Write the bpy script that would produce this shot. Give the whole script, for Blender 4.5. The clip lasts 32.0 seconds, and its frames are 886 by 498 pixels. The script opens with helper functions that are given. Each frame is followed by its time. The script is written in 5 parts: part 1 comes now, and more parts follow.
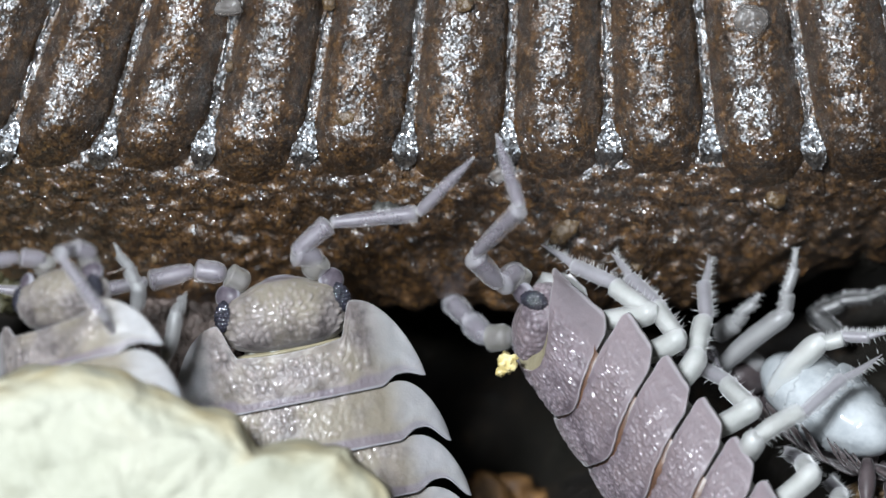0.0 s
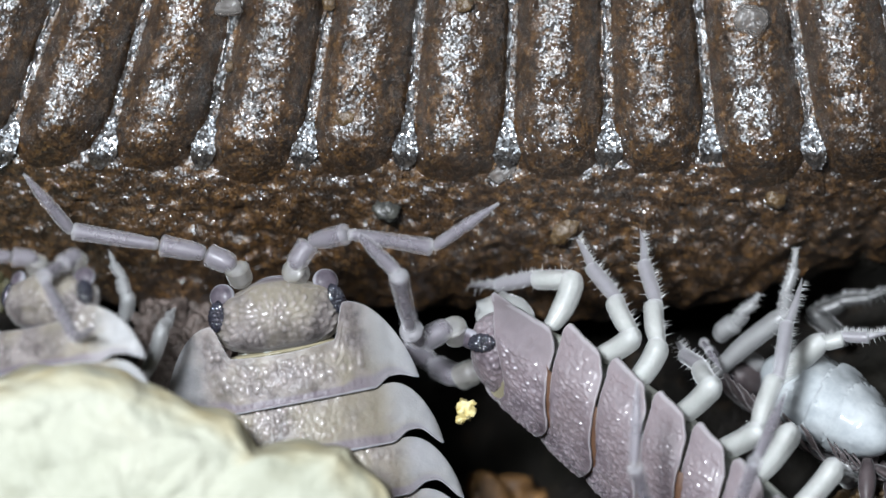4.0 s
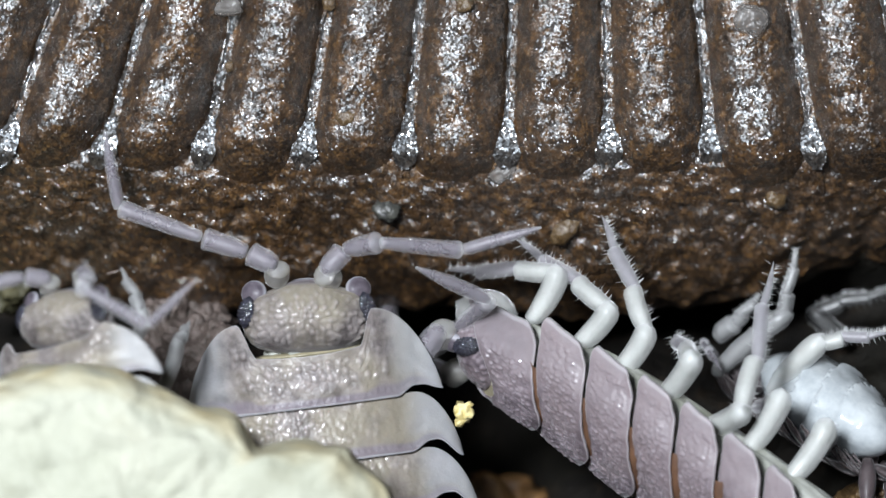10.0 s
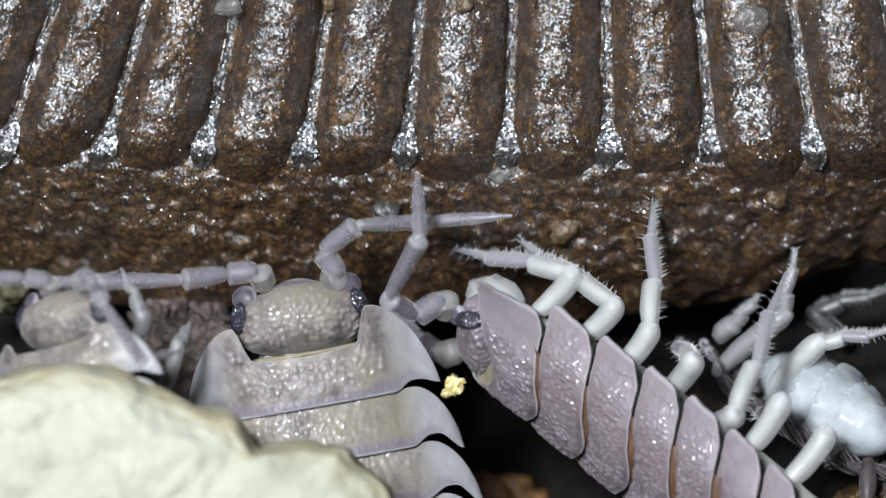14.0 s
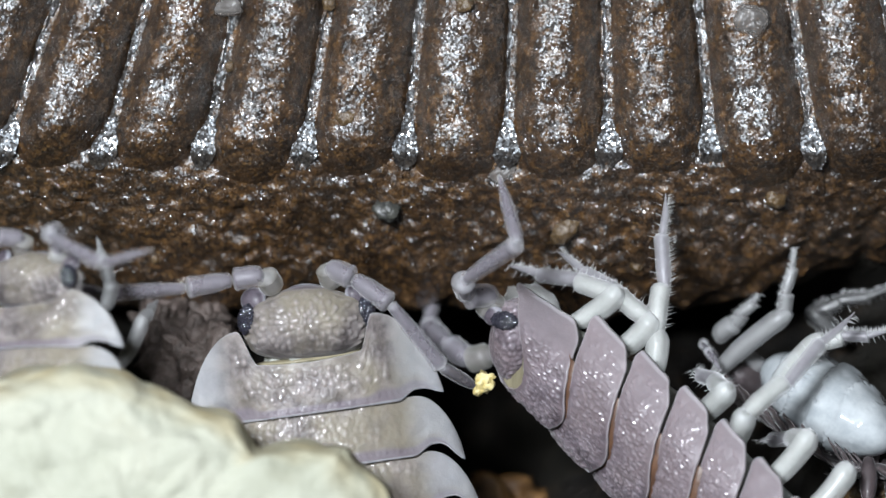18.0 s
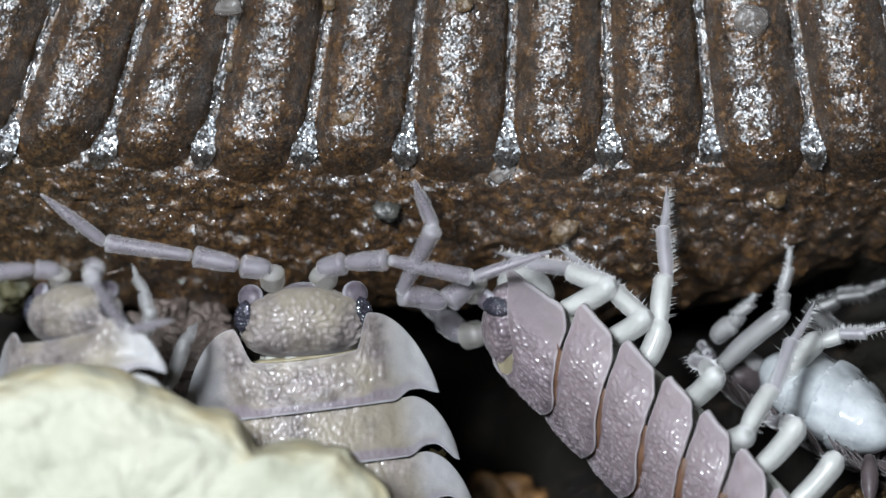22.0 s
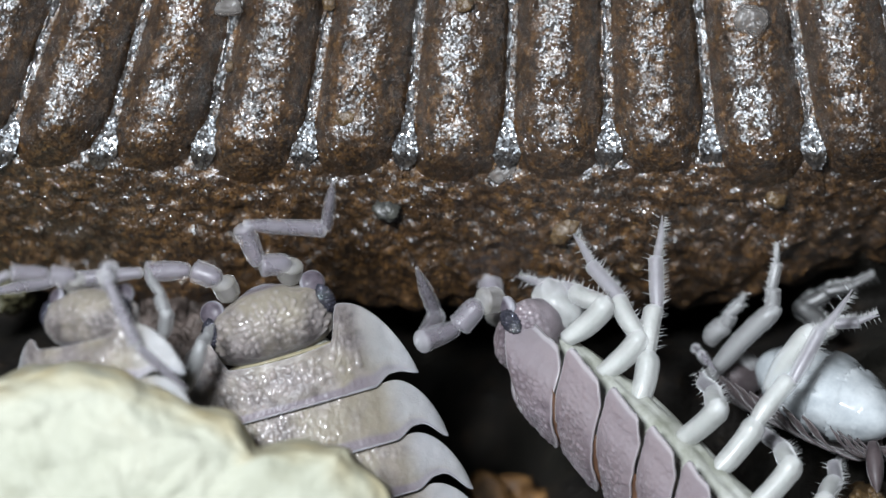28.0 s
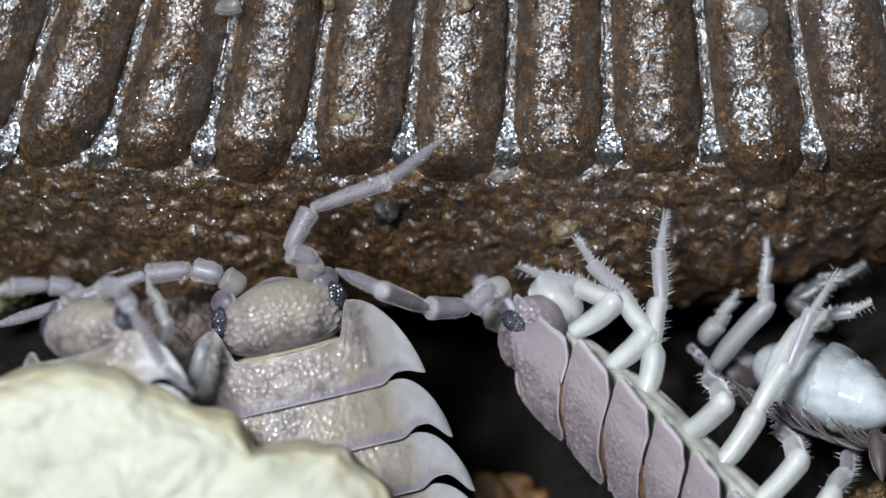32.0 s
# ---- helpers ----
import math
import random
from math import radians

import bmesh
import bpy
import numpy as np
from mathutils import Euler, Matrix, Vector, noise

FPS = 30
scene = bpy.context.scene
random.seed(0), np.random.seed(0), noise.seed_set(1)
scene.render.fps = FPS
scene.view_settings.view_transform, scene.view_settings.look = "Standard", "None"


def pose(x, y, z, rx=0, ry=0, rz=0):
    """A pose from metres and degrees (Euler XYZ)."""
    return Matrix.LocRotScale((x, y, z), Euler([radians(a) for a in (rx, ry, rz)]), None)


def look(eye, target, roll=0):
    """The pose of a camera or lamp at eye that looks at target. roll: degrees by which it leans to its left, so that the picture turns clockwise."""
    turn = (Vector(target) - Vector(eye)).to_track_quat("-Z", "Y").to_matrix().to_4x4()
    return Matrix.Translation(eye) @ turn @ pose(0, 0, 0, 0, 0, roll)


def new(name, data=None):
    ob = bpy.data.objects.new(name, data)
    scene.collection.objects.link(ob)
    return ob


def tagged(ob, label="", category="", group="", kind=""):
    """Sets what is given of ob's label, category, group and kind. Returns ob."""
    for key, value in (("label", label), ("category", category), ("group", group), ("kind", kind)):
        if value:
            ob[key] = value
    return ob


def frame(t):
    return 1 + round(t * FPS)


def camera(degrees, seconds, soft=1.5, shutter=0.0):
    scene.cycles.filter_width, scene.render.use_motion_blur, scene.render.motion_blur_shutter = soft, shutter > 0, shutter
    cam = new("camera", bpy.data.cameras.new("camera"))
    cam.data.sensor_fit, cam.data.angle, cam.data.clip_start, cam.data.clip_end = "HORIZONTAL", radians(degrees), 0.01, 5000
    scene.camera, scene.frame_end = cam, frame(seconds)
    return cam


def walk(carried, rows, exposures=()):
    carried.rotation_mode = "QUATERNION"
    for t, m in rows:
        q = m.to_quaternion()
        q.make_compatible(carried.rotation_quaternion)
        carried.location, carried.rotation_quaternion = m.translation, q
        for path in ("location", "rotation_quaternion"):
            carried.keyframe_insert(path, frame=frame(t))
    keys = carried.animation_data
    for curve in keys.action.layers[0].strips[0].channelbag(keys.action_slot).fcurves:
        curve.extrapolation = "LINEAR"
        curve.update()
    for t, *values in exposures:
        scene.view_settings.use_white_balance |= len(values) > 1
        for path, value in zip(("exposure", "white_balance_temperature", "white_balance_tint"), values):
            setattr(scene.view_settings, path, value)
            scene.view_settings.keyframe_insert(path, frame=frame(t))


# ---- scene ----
# A macro shot straight down on damp soil: woodlice gather below the ribbed edge of a soil-caked husk.
# Plan units: x to the right, y downwards, 0.008 mm each on the plane z = 2 mm; heights in millimetres.
MM = 0.001
UNIT = 0.008
EYE_Z = 152.0
FOCUS_Z = 2.0
CX, CY = 6.272, 3.528


def spot(x, y, z):
    """Plan units and a height in mm -> a point in metres."""
    k = UNIT * (EYE_Z - z) / (EYE_Z - FOCUS_Z)
    return Vector(((CX + (x - 784) * k) * MM, (CY - (y - 441) * k) * MM, z * MM))


# ---- camera ----
cam = camera(4.787, 32.0, soft=1.5, shutter=0.5)
walk(cam, [(0, pose(CX * MM, CY * MM, EYE_Z * MM)), (32.0, pose(CX * MM, CY * MM, EYE_Z * MM))],
     exposures=[(0, 0.03), (10.0, 0.03), (12.0, -0.03), (18.0, -0.06), (32.0, -0.06)])
cam.data.dof.use_dof = True
cam.data.dof.focus_distance = (EYE_Z - 1.9) * MM
cam.data.dof.aperture_fstop = 122

# ---- light: one white macro lamp above the far side of the husk, a dim room round it ----
world = bpy.data.worlds.new("world")
scene.world = world
world.use_nodes = True
world.node_tree.nodes["Background"].inputs[0].default_value = (0.80, 0.88, 1.0, 1)
world.node_tree.nodes["Background"].inputs[1].default_value = 0.035
lamp_data = bpy.data.lights.new("macro_lamp", "AREA")
lamp_data.shape, lamp_data.size = "DISK", 0.037
lamp_data.energy, lamp_data.color = 0.98, (0.912, 0.975, 1.055)
lamp = new("macro_lamp", lamp_data)
lamp.matrix_world = look((-0.040, 0.046, 0.200), (0.0063, 0.0032, 0.002))


# ---- materials ----
def nodes_of(name):
    m = bpy.data.materials.new(name)
    m.use_nodes = True
    nt = m.node_tree
    return m, nt, nt.nodes["Principled BSDF"]


def coords(nt, kind="Object"):
    return nt.nodes.new("ShaderNodeTexCoord").outputs[kind]


def noise_tex(nt, co, scale, detail=4.0, rough=0.55):
    n = nt.nodes.new("ShaderNodeTexNoise")
    n.inputs["Scale"].default_value = scale
    n.inputs["Detail"].default_value = detail
    n.inputs["Roughness"].default_value = rough
    nt.links.new(co, n.inputs["Vector"])
    return n.outputs["Fac"]


def cell_tex(nt, co, scale, out="Distance"):
    n = nt.nodes.new("ShaderNodeTexVoronoi")
    n.inputs["Scale"].default_value = scale
    nt.links.new(co, n.inputs["Vector"])
    return n.outputs[out]


def ramp(nt, fac, stops):
    n = nt.nodes.new("ShaderNodeValToRGB")
    el = n.color_ramp.elements
    while len(el) < len(stops):
        el.new(0.5)
    for e, (p, c) in zip(el, stops):
        e.position = p
        e.color = (*c, 1) if len(c) == 3 else c
    nt.links.new(fac, n.inputs["Fac"])
    return n.outputs["Color"]


def grey(nt, fac, a, b, lo=0.0, hi=1.0):
    n = nt.nodes.new("ShaderNodeMapRange")
    n.inputs["From Min"].default_value, n.inputs["From Max"].default_value = lo, hi
    n.inputs["To Min"].default_value, n.inputs["To Max"].default_value = a, b
    nt.links.new(fac, n.inputs["Value"])
    return n.outputs["Result"]


def mix(nt, fac, a, b, mode="MIX"):
    n = nt.nodes.new("ShaderNodeMix")
    n.data_type, n.blend_type = "RGBA", mode
    ins = [s for s in n.inputs if s.enabled]
    for s, v in zip(ins, (fac, a, b)):
        if isinstance(v, (int, float)):
            s.default_value = v
        elif isinstance(v, tuple):
            s.default_value = (*v, 1)
        else:
            nt.links.new(v, s)
    return [s for s in n.outputs if s.enabled][0]


def bump(nt, height, dist_mm, strength=1.0, under=None):
    n = nt.nodes.new("ShaderNodeBump")
    n.inputs["Strength"].default_value = strength
    n.inputs["Distance"].default_value = dist_mm * MM
    nt.links.new(height, n.inputs["Height"])
    if under is not None:
        nt.links.new(under, n.inputs["Normal"])
    return n.outputs["Normal"]


def facets(nt, co, scale, spread, under=None):
    """The normal, tipped at random from grain to grain: the flat faces of wet grit."""
    cell = cell_tex(nt, co, scale, "Color")
    off = nt.nodes.new("ShaderNodeVectorMath")
    off.operation = "SUBTRACT"
    nt.links.new(cell, off.inputs[0])
    off.inputs[1].default_value = (0.5, 0.5, 0.5)
    k = nt.nodes.new("ShaderNodeVectorMath")
    k.operation = "SCALE"
    nt.links.new(off.outputs[0], k.inputs[0])
    size = nt.nodes.new("ShaderNodeVectorMath")
    size.operation = "LENGTH"
    nt.links.new(off.outputs[0], size.inputs[0])
    nt.links.new(grey(nt, size.outputs["Value"], 0.15 * spread, 1.6 * spread, 0.1, 0.85), k.inputs["Scale"])
    add = nt.nodes.new("ShaderNodeVectorMath")
    add.operation = "ADD"
    nt.links.new(k.outputs[0], add.inputs[0])
    nt.links.new(under if under is not None else nt.nodes.new("ShaderNodeNewGeometry").outputs["Normal"], add.inputs[1])
    n = nt.nodes.new("ShaderNodeVectorMath")
    n.operation = "NORMALIZE"
    nt.links.new(add.outputs[0], n.inputs[0])
    return n.outputs[0]


def attr(nt, name):
    n = nt.nodes.new("ShaderNodeAttribute")
    n.attribute_name = name
    return n.outputs["Fac"]


def husk_material():
    m, nt, p = nodes_of("wet_soil_caked_husk")
    co = coords(nt)
    big = noise_tex(nt, co, 900, 3)
    mid = noise_tex(nt, co, 7000, 6, 0.66)
    wrinkle = noise_tex(nt, co, 15000, 4, 0.6)
    fine = noise_tex(nt, co, 42000, 3, 0.6)
    cells = cell_tex(nt, co, 19000, "Color")
    col = ramp(nt, mid, [(0.34, (0.008, 0.0043, 0.0020)), (0.47, (0.031, 0.0155, 0.0055)), (0.60, (0.086, 0.042, 0.0135)), (0.75, (0.20, 0.10, 0.030))])
    speck = ramp(nt, cells, [(0.76, (0.0, 0.0, 0.0)), (0.88, (0.7, 0.7, 0.7))])
    col = mix(nt, speck, col, (0.15, 0.078, 0.022))
    col = mix(nt, grey(nt, big, 0.0, 0.6, 0.4, 0.7), col, (0.018, 0.011, 0.006))
    nt.links.new(col, p.inputs["Base Color"])
    patch = noise_tex(nt, co, 2600, 4, 0.6)
    nt.links.new(grey(nt, patch, 0.46, 0.34, 0.36, 0.62), p.inputs["Roughness"])
    p.inputs["IOR"].default_value = 1.85
    p.inputs["Specular Tint"].default_value = (0.90, 0.96, 1.0, 1)
    p.inputs["Coat IOR"].default_value = 1.8
    p.inputs["Coat Roughness"].default_value = 0.16
    nt.links.new(grey(nt, patch, 0.25, 0.60, 0.36, 0.62), p.inputs["Coat Weight"])
    nt.links.new(grey(nt, patch, 0.36, 0.80, 0.36, 0.62), p.inputs["Specular IOR Level"])
    n1 = bump(nt, mid, 0.012, 1.0)
    n2 = bump(nt, wrinkle, 0.006, 1.0, n1)
    n3 = bump(nt, fine, 0.004, 1.0, n2)
    nt.links.new(facets(nt, co, 46000, 0.70, n3), p.inputs["Normal"])
    nt.links.new(facets(nt, co, 40000, 1.2, n2), p.inputs["Coat Normal"])
    return m


def soil_material():
    m, nt, p = nodes_of("damp_soil_shade_dark")
    co = coords(nt)
    mid = noise_tex(nt, co, 2600, 6, 0.65)
    big = noise_tex(nt, co, 420, 3)
    # brown soil taken down to near black: part of the gaps' shade is in the colour
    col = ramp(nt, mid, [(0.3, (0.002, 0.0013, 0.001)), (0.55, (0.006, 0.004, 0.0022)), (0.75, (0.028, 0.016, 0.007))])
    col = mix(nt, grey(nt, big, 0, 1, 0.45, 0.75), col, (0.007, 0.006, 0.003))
    nt.links.new(col, p.inputs["Base Color"])
    p.inputs["Roughness"].default_value = 0.7
    p.inputs["Specular IOR Level"].default_value = 0.25
    nt.links.new(bump(nt, mid, 0.25), p.inputs["Normal"])
    return m


def stone_material():
    m, nt, p = nodes_of("pale_limestone")
    co = coords(nt)
    big = noise_tex(nt, co, 700, 4, 0.6)
    mid = noise_tex(nt, co, 3000, 5, 0.6)
    col = ramp(nt, big, [(0.30, (0.29, 0.29, 0.215)), (0.48, (0.37, 0.375, 0.295)), (0.62, (0.42, 0.42, 0.335)), (0.74, (0.34, 0.325, 0.24))])
    col = mix(nt, grey(nt, mid, 0.0, 0.5, 0.5, 0.75), col, (0.38, 0.385, 0.315))
    col = mix(nt, attr(nt, "edge"), col, (0.42, 0.34, 0.18))
    nt.links.new(col, p.inputs["Base Color"])
    p.inputs["Roughness"].default_value = 0.75
    n1 = bump(nt, big, 0.16, 0.8)
    nt.links.new(bump(nt, mid, 0.06, 0.8, n1), p.inputs["Normal"])
    return m


def shell_material(name, dark, light, rim, spot_col, band):
    """Cuticle of the back plates: mottled, waxy, glossy on its warts, paler and thinner along the rims."""
    m, nt, p = nodes_of(name)
    co = coords(nt)
    mid = noise_tex(nt, co, 2600, 4, 0.6)
    big = noise_tex(nt, co, 1100, 2)
    fine = noise_tex(nt, co, 15000, 3)
    knob = attr(nt, "knob")
    col = ramp(nt, mid, [(0.36, dark), (0.62, light)])
    col = mix(nt, grey(nt, big, 0.0, 0.85, 0.42, 0.62), col, spot_col)
    col = mix(nt, grey(nt, knob, 0.0, 0.6, 0.2, 0.9), col, tuple(min(0.9, c * 1.2 + 0.03) for c in light))
    col = mix(nt, attr(nt, "edge"), col, band)
    col = mix(nt, attr(nt, "rim"), col, rim)
    nt.links.new(col, p.inputs["Base Color"])
    nt.links.new(grey(nt, fine, 0.34, 0.52, 0.3, 0.7), p.inputs["Roughness"])
    p.inputs["Subsurface Weight"].default_value = 0.4
    p.inputs["Subsurface Radius"].default_value = (1.0, 0.85, 0.8)
    p.inputs["Subsurface Scale"].default_value = 0.00016
    p.inputs["Specular IOR Level"].default_value = 0.22
    p.inputs["Sheen Weight"].default_value = 0.25
    p.inputs["Sheen Roughness"].default_value = 0.25
    p.inputs["Coat Roughness"].default_value = 0.11
    p.inputs["Coat IOR"].default_value = 1.6
    nt.links.new(grey(nt, knob, 0.02, 1.0, 0.25, 0.65), p.inputs["Coat Weight"])
    n0 = bump(nt, mid, 0.012, 0.8)
    n1 = bump(nt, noise_tex(nt, co, 34000, 2), 0.004, 0.7, n0)
    nt.links.new(bump(nt, fine, 0.008, 0.7, n1), p.inputs["Normal"])
    nt.links.new(n0, p.inputs["Coat Normal"])
    return m


def limb_material(name, body, tip, clear):
    """Waxy translucent limb: body colour, paler joints, a little see-through."""
    m, nt, p = nodes_of(name)
    co = coords(nt)
    mid = noise_tex(nt, co, 4200, 4, 0.6)
    fine = noise_tex(nt, co, 16000, 3)
    col = mix(nt, grey(nt, mid, 0.0, 1.0, 0.35, 0.7), body, tuple(min(0.95, c * 1.18) for c in body))
    col = mix(nt, attr(nt, "rim"), col, tip)
    nt.links.new(col, p.inputs["Base Color"])
    nt.links.new(grey(nt, fine, 0.35, 0.55, 0.3, 0.7), p.inputs["Roughness"])
    p.inputs["Alpha"].default_value = 1.0 - clear
    p.inputs["Subsurface Weight"].default_value = 0.6
    p.inputs["Specular IOR Level"].default_value = 0.6
    p.inputs["Sheen Weight"].default_value = 0.9
    p.inputs["Sheen Roughness"].default_value = 0.25
    p.inputs["Subsurface Radius"].default_value = (1.0, 0.95, 0.95)
    p.inputs["Subsurface Scale"].default_value = 0.00012
    p.inputs["Coat Weight"].default_value = 0.35
    p.inputs["Coat Roughness"].default_value = 0.2
    nt.links.new(bump(nt, fine, 0.018, 0.8), p.inputs["Normal"])
    return m


def water_material():
    m, nt, p = nodes_of("water_film_over_grit")
    co = coords(nt)
    nt.links.new(ramp(nt, noise_tex(nt, co, 9000), [(0.3, (0.012, 0.010, 0.009)), (0.7, (0.04, 0.03, 0.022))]), p.inputs["Base Color"])
    p.inputs["Roughness"].default_value = 0.40
    p.inputs["Specular IOR Level"].default_value = 1.0
    p.inputs["Coat Weight"].default_value = 1.0
    p.inputs["Coat Roughness"].default_value = 0.15
    p.inputs["Coat IOR"].default_value = 1.9
    p.inputs["Coat Tint"].default_value = (0.94, 0.97, 1.0, 1)
    p.inputs["Specular Tint"].default_value = (0.92, 0.97, 1.0, 1)
    n = facets(nt, co, 32000, 0.75)
    nt.links.new(n, p.inputs["Normal"])
    nt.links.new(facets(nt, co, 38000, 0.8), p.inputs["Coat Normal"])
    return m


def plain_material(name, a, b, scale, rough=0.4, bump_mm=0.02, coat=0.0, glass=0.0, clear=0.0):
    m, nt, p = nodes_of(name)
    co = coords(nt)
    mid = noise_tex(nt, co, scale, 4, 0.6)
    nt.links.new(ramp(nt, mid, [(0.32, a), (0.68, b)]), p.inputs["Base Color"])
    p.inputs["Roughness"].default_value = rough
    p.inputs["Coat Weight"].default_value = coat
    p.inputs["Transmission Weight"].default_value = glass
    p.inputs["Alpha"].default_value = 1.0 - clear
    nt.links.new(bump(nt, mid, bump_mm), p.inputs["Normal"])
    return m


HUSK = husk_material()
SOIL = soil_material()
STONE = stone_material()
SHELL_TAUPE = shell_material("taupe_cuticle", (0.085, 0.073, 0.071), (0.250, 0.222, 0.212), (0.345, 0.35, 0.365), (0.222, 0.196, 0.150), (0.160, 0.138, 0.158))
SHELL_MAUVE = shell_material("mauve_cuticle", (0.076, 0.060, 0.068), (0.182, 0.150, 0.166), (0.36, 0.335, 0.345), (0.150, 0.120, 0.125), (0.215, 0.18, 0.19))
SHELL_DARK = shell_material("dark_mauve_cuticle", (0.03, 0.024, 0.025), (0.075, 0.060, 0.062), (0.09, 0.078, 0.078), (0.05, 0.038, 0.038), (0.06, 0.048, 0.05))
FEELER = limb_material("lilac_feeler", (0.47, 0.45, 0.485), (0.76, 0.75, 0.77), 0.76)
FEELER_BASE = limb_material("yellowish_feeler_base", (0.30, 0.29, 0.26), (0.52, 0.51, 0.48), 0.60)
FEELER_CORE = plain_material("lilac_feeler_core", (0.05, 0.040, 0.055), (0.15, 0.125, 0.15), 18000, 0.4, 0.01, 0.0, 0.0, 0.35)
GREY_CORE = plain_material("grey_leg_core", (0.13, 0.13, 0.13), (0.24, 0.24, 0.235), 6000, 0.4, 0.01)
LEG_CORE = plain_material("milky_leg_core", (0.26, 0.27, 0.245), (0.60, 0.61, 0.57), 5200, 0.7, 0.01, 0.0, 0.0, 0.4)
LEG = limb_material("milky_leg", (0.60, 0.605, 0.585), (0.86, 0.87, 0.86), 0.62)
LEG_TIP = limb_material("glassy_leg_tip", (0.47, 0.46, 0.48), (0.80, 0.80, 0.82), 0.62)
LEG_GREY = limb_material("grey_leg", (0.30, 0.30, 0.30), (0.50, 0.50, 0.50), 0.55)
# leg darkened in its colour to stand for the shade below the husk
LEG_SHADED = limb_material("shaded_grey_leg", (0.07, 0.07, 0.07), (0.14, 0.14, 0.14), 0.5)
LOBE = shell_material("purplish_head_lobe", (0.06, 0.05, 0.062), (0.13, 0.112, 0.13), (0.36, 0.36, 0.39), (0.09, 0.075, 0.085), (0.12, 0.10, 0.12))
BELLY = plain_material("greenish_white_belly", (0.20, 0.205, 0.165), (0.38, 0.385, 0.35), 2500, 0.35, 0.03, 0.3)
POUCH = plain_material("bluish_white_pouch", (0.36, 0.39, 0.405), (0.54, 0.57, 0.58), 2600, 0.16, 0.012, 1.0, 0.0, 0.15)
MEMBRANE = plain_material("yellowish_joint_membrane", (0.20, 0.175, 0.11), (0.30, 0.265, 0.175), 4000, 0.35)
JOINT_BROWN = plain_material("brown_joint_membrane", (0.06, 0.03, 0.018), (0.12, 0.062, 0.035), 4000, 0.4)
EYE = plain_material("black_eye", (0.010, 0.010, 0.014), (0.03, 0.03, 0.042), 9000, 0.16, 0.002, 1.0)
CRUMB = plain_material("yellow_crumb", (0.45, 0.34, 0.10), (0.75, 0.66, 0.36), 7000, 0.5, 0.04)
GRAIN_TAN = plain_material("tan_grain", (0.06, 0.033, 0.012), (0.15, 0.095, 0.04), 9000, 0.35, 0.05, 0.2, 0.3)
GRAIN_CLEAR = plain_material("clear_quartz_grain", (0.20, 0.18, 0.165), (0.32, 0.30, 0.28), 6000, 0.35, 0.03, 0.1, 0.55, 0.35)
GRAIN_DARK = plain_material("dark_grain", (0.02, 0.02, 0.02), (0.05, 0.05, 0.042), 6000, 0.35, 0.04, 0.2)
WATER = water_material()
PEBBLE = plain_material("brown_pebble", (0.06, 0.028, 0.008), (0.22, 0.115, 0.040), 5500, 0.5, 0.10)
OLIVE = plain_material("olive_clod", (0.02, 0.019, 0.008), (0.075, 0.066, 0.028), 3000, 0.6, 0.16)
PEBBLE_PALE = plain_material("pinkish_grey_clod", (0.035, 0.026, 0.020), (0.13, 0.098, 0.085), 4200, 0.6, 0.16)


# ---- mesh helpers ----
def part(name, data, material, parent=None, label="", rim=None, knob=None, edge=None, core=None):
    """Links vertices (mm) and faces as one smooth mesh object."""
    verts, faces = data
    shell_faces = len(faces)
    if core is not None:
        verts, faces = join(data, core[0])
        rim = list(rim) + [0.0] * len(core[0][0])
    me = bpy.data.meshes.new(name)
    me.from_pydata((np.asarray(verts, float) * MM).tolist(), [], faces)
    me.polygons.foreach_set("use_smooth", [True] * len(me.polygons))
    for key, values in (("rim", rim), ("knob", knob), ("edge", edge)):
        if values is not None:
            a = me.attributes.new(key, "FLOAT", "POINT")
            a.data.foreach_set("value", np.asarray(values, float).ravel())
    me.materials.append(material)
    if core is not None:
        me.materials.append(core[1])
        me.polygons.foreach_set("material_index", [0 if i < shell_faces else 1 for i in range(len(faces))])
    me.validate()
    me.update()
    ob = new(name, me)
    if parent is not None:
        ob.parent = parent
    if label:
        tagged(ob, label)
    return ob


def grid_faces(nu, nv, wrap=False):
    """Faces of a grid with nu rows of nv points; wrap joins the last point of a row to its first."""
    f = []
    m = nv if wrap else nv - 1
    for i in range(nu - 1):
        for j in range(m):
            k = (j + 1) % nv
            f.append((i * nv + j, i * nv + k, (i + 1) * nv + k, (i + 1) * nv + j))
    return f


def join(*datas):
    verts, faces = [], []
    for v, f in datas:
        n = len(verts)
        verts += [tuple(p) for p in v]
        faces += [tuple(n + i for i in q) for q in f]
    return verts, faces


def moved(data, m):
    return [tuple(m @ Vector(p)) for p in data[0]], data[1]


def ball(rx, ry, rz, nu=12, nv=18, rough=0.0, freq=3.0, seed=0, squash=2.0):
    v = []
    for i in range(nu + 1):
        th = math.pi * i / nu
        for j in range(nv):
            ph = 2 * math.pi * j / nv
            d = Vector((math.sin(th) * math.cos(ph), math.sin(th) * math.sin(ph), math.cos(th)))
            if squash != 2.0:
                n = sum(abs(c) ** squash for c in d) ** (1 / squash)
                d = d / n
            k = 1 + rough * noise.noise(d * freq + Vector((seed * 7.3, seed * 1.7, 0)))
            v.append((d.x * rx * k, d.y * ry * k, d.z * rz * k))
    return v, grid_faces(nu + 1, nv, True)


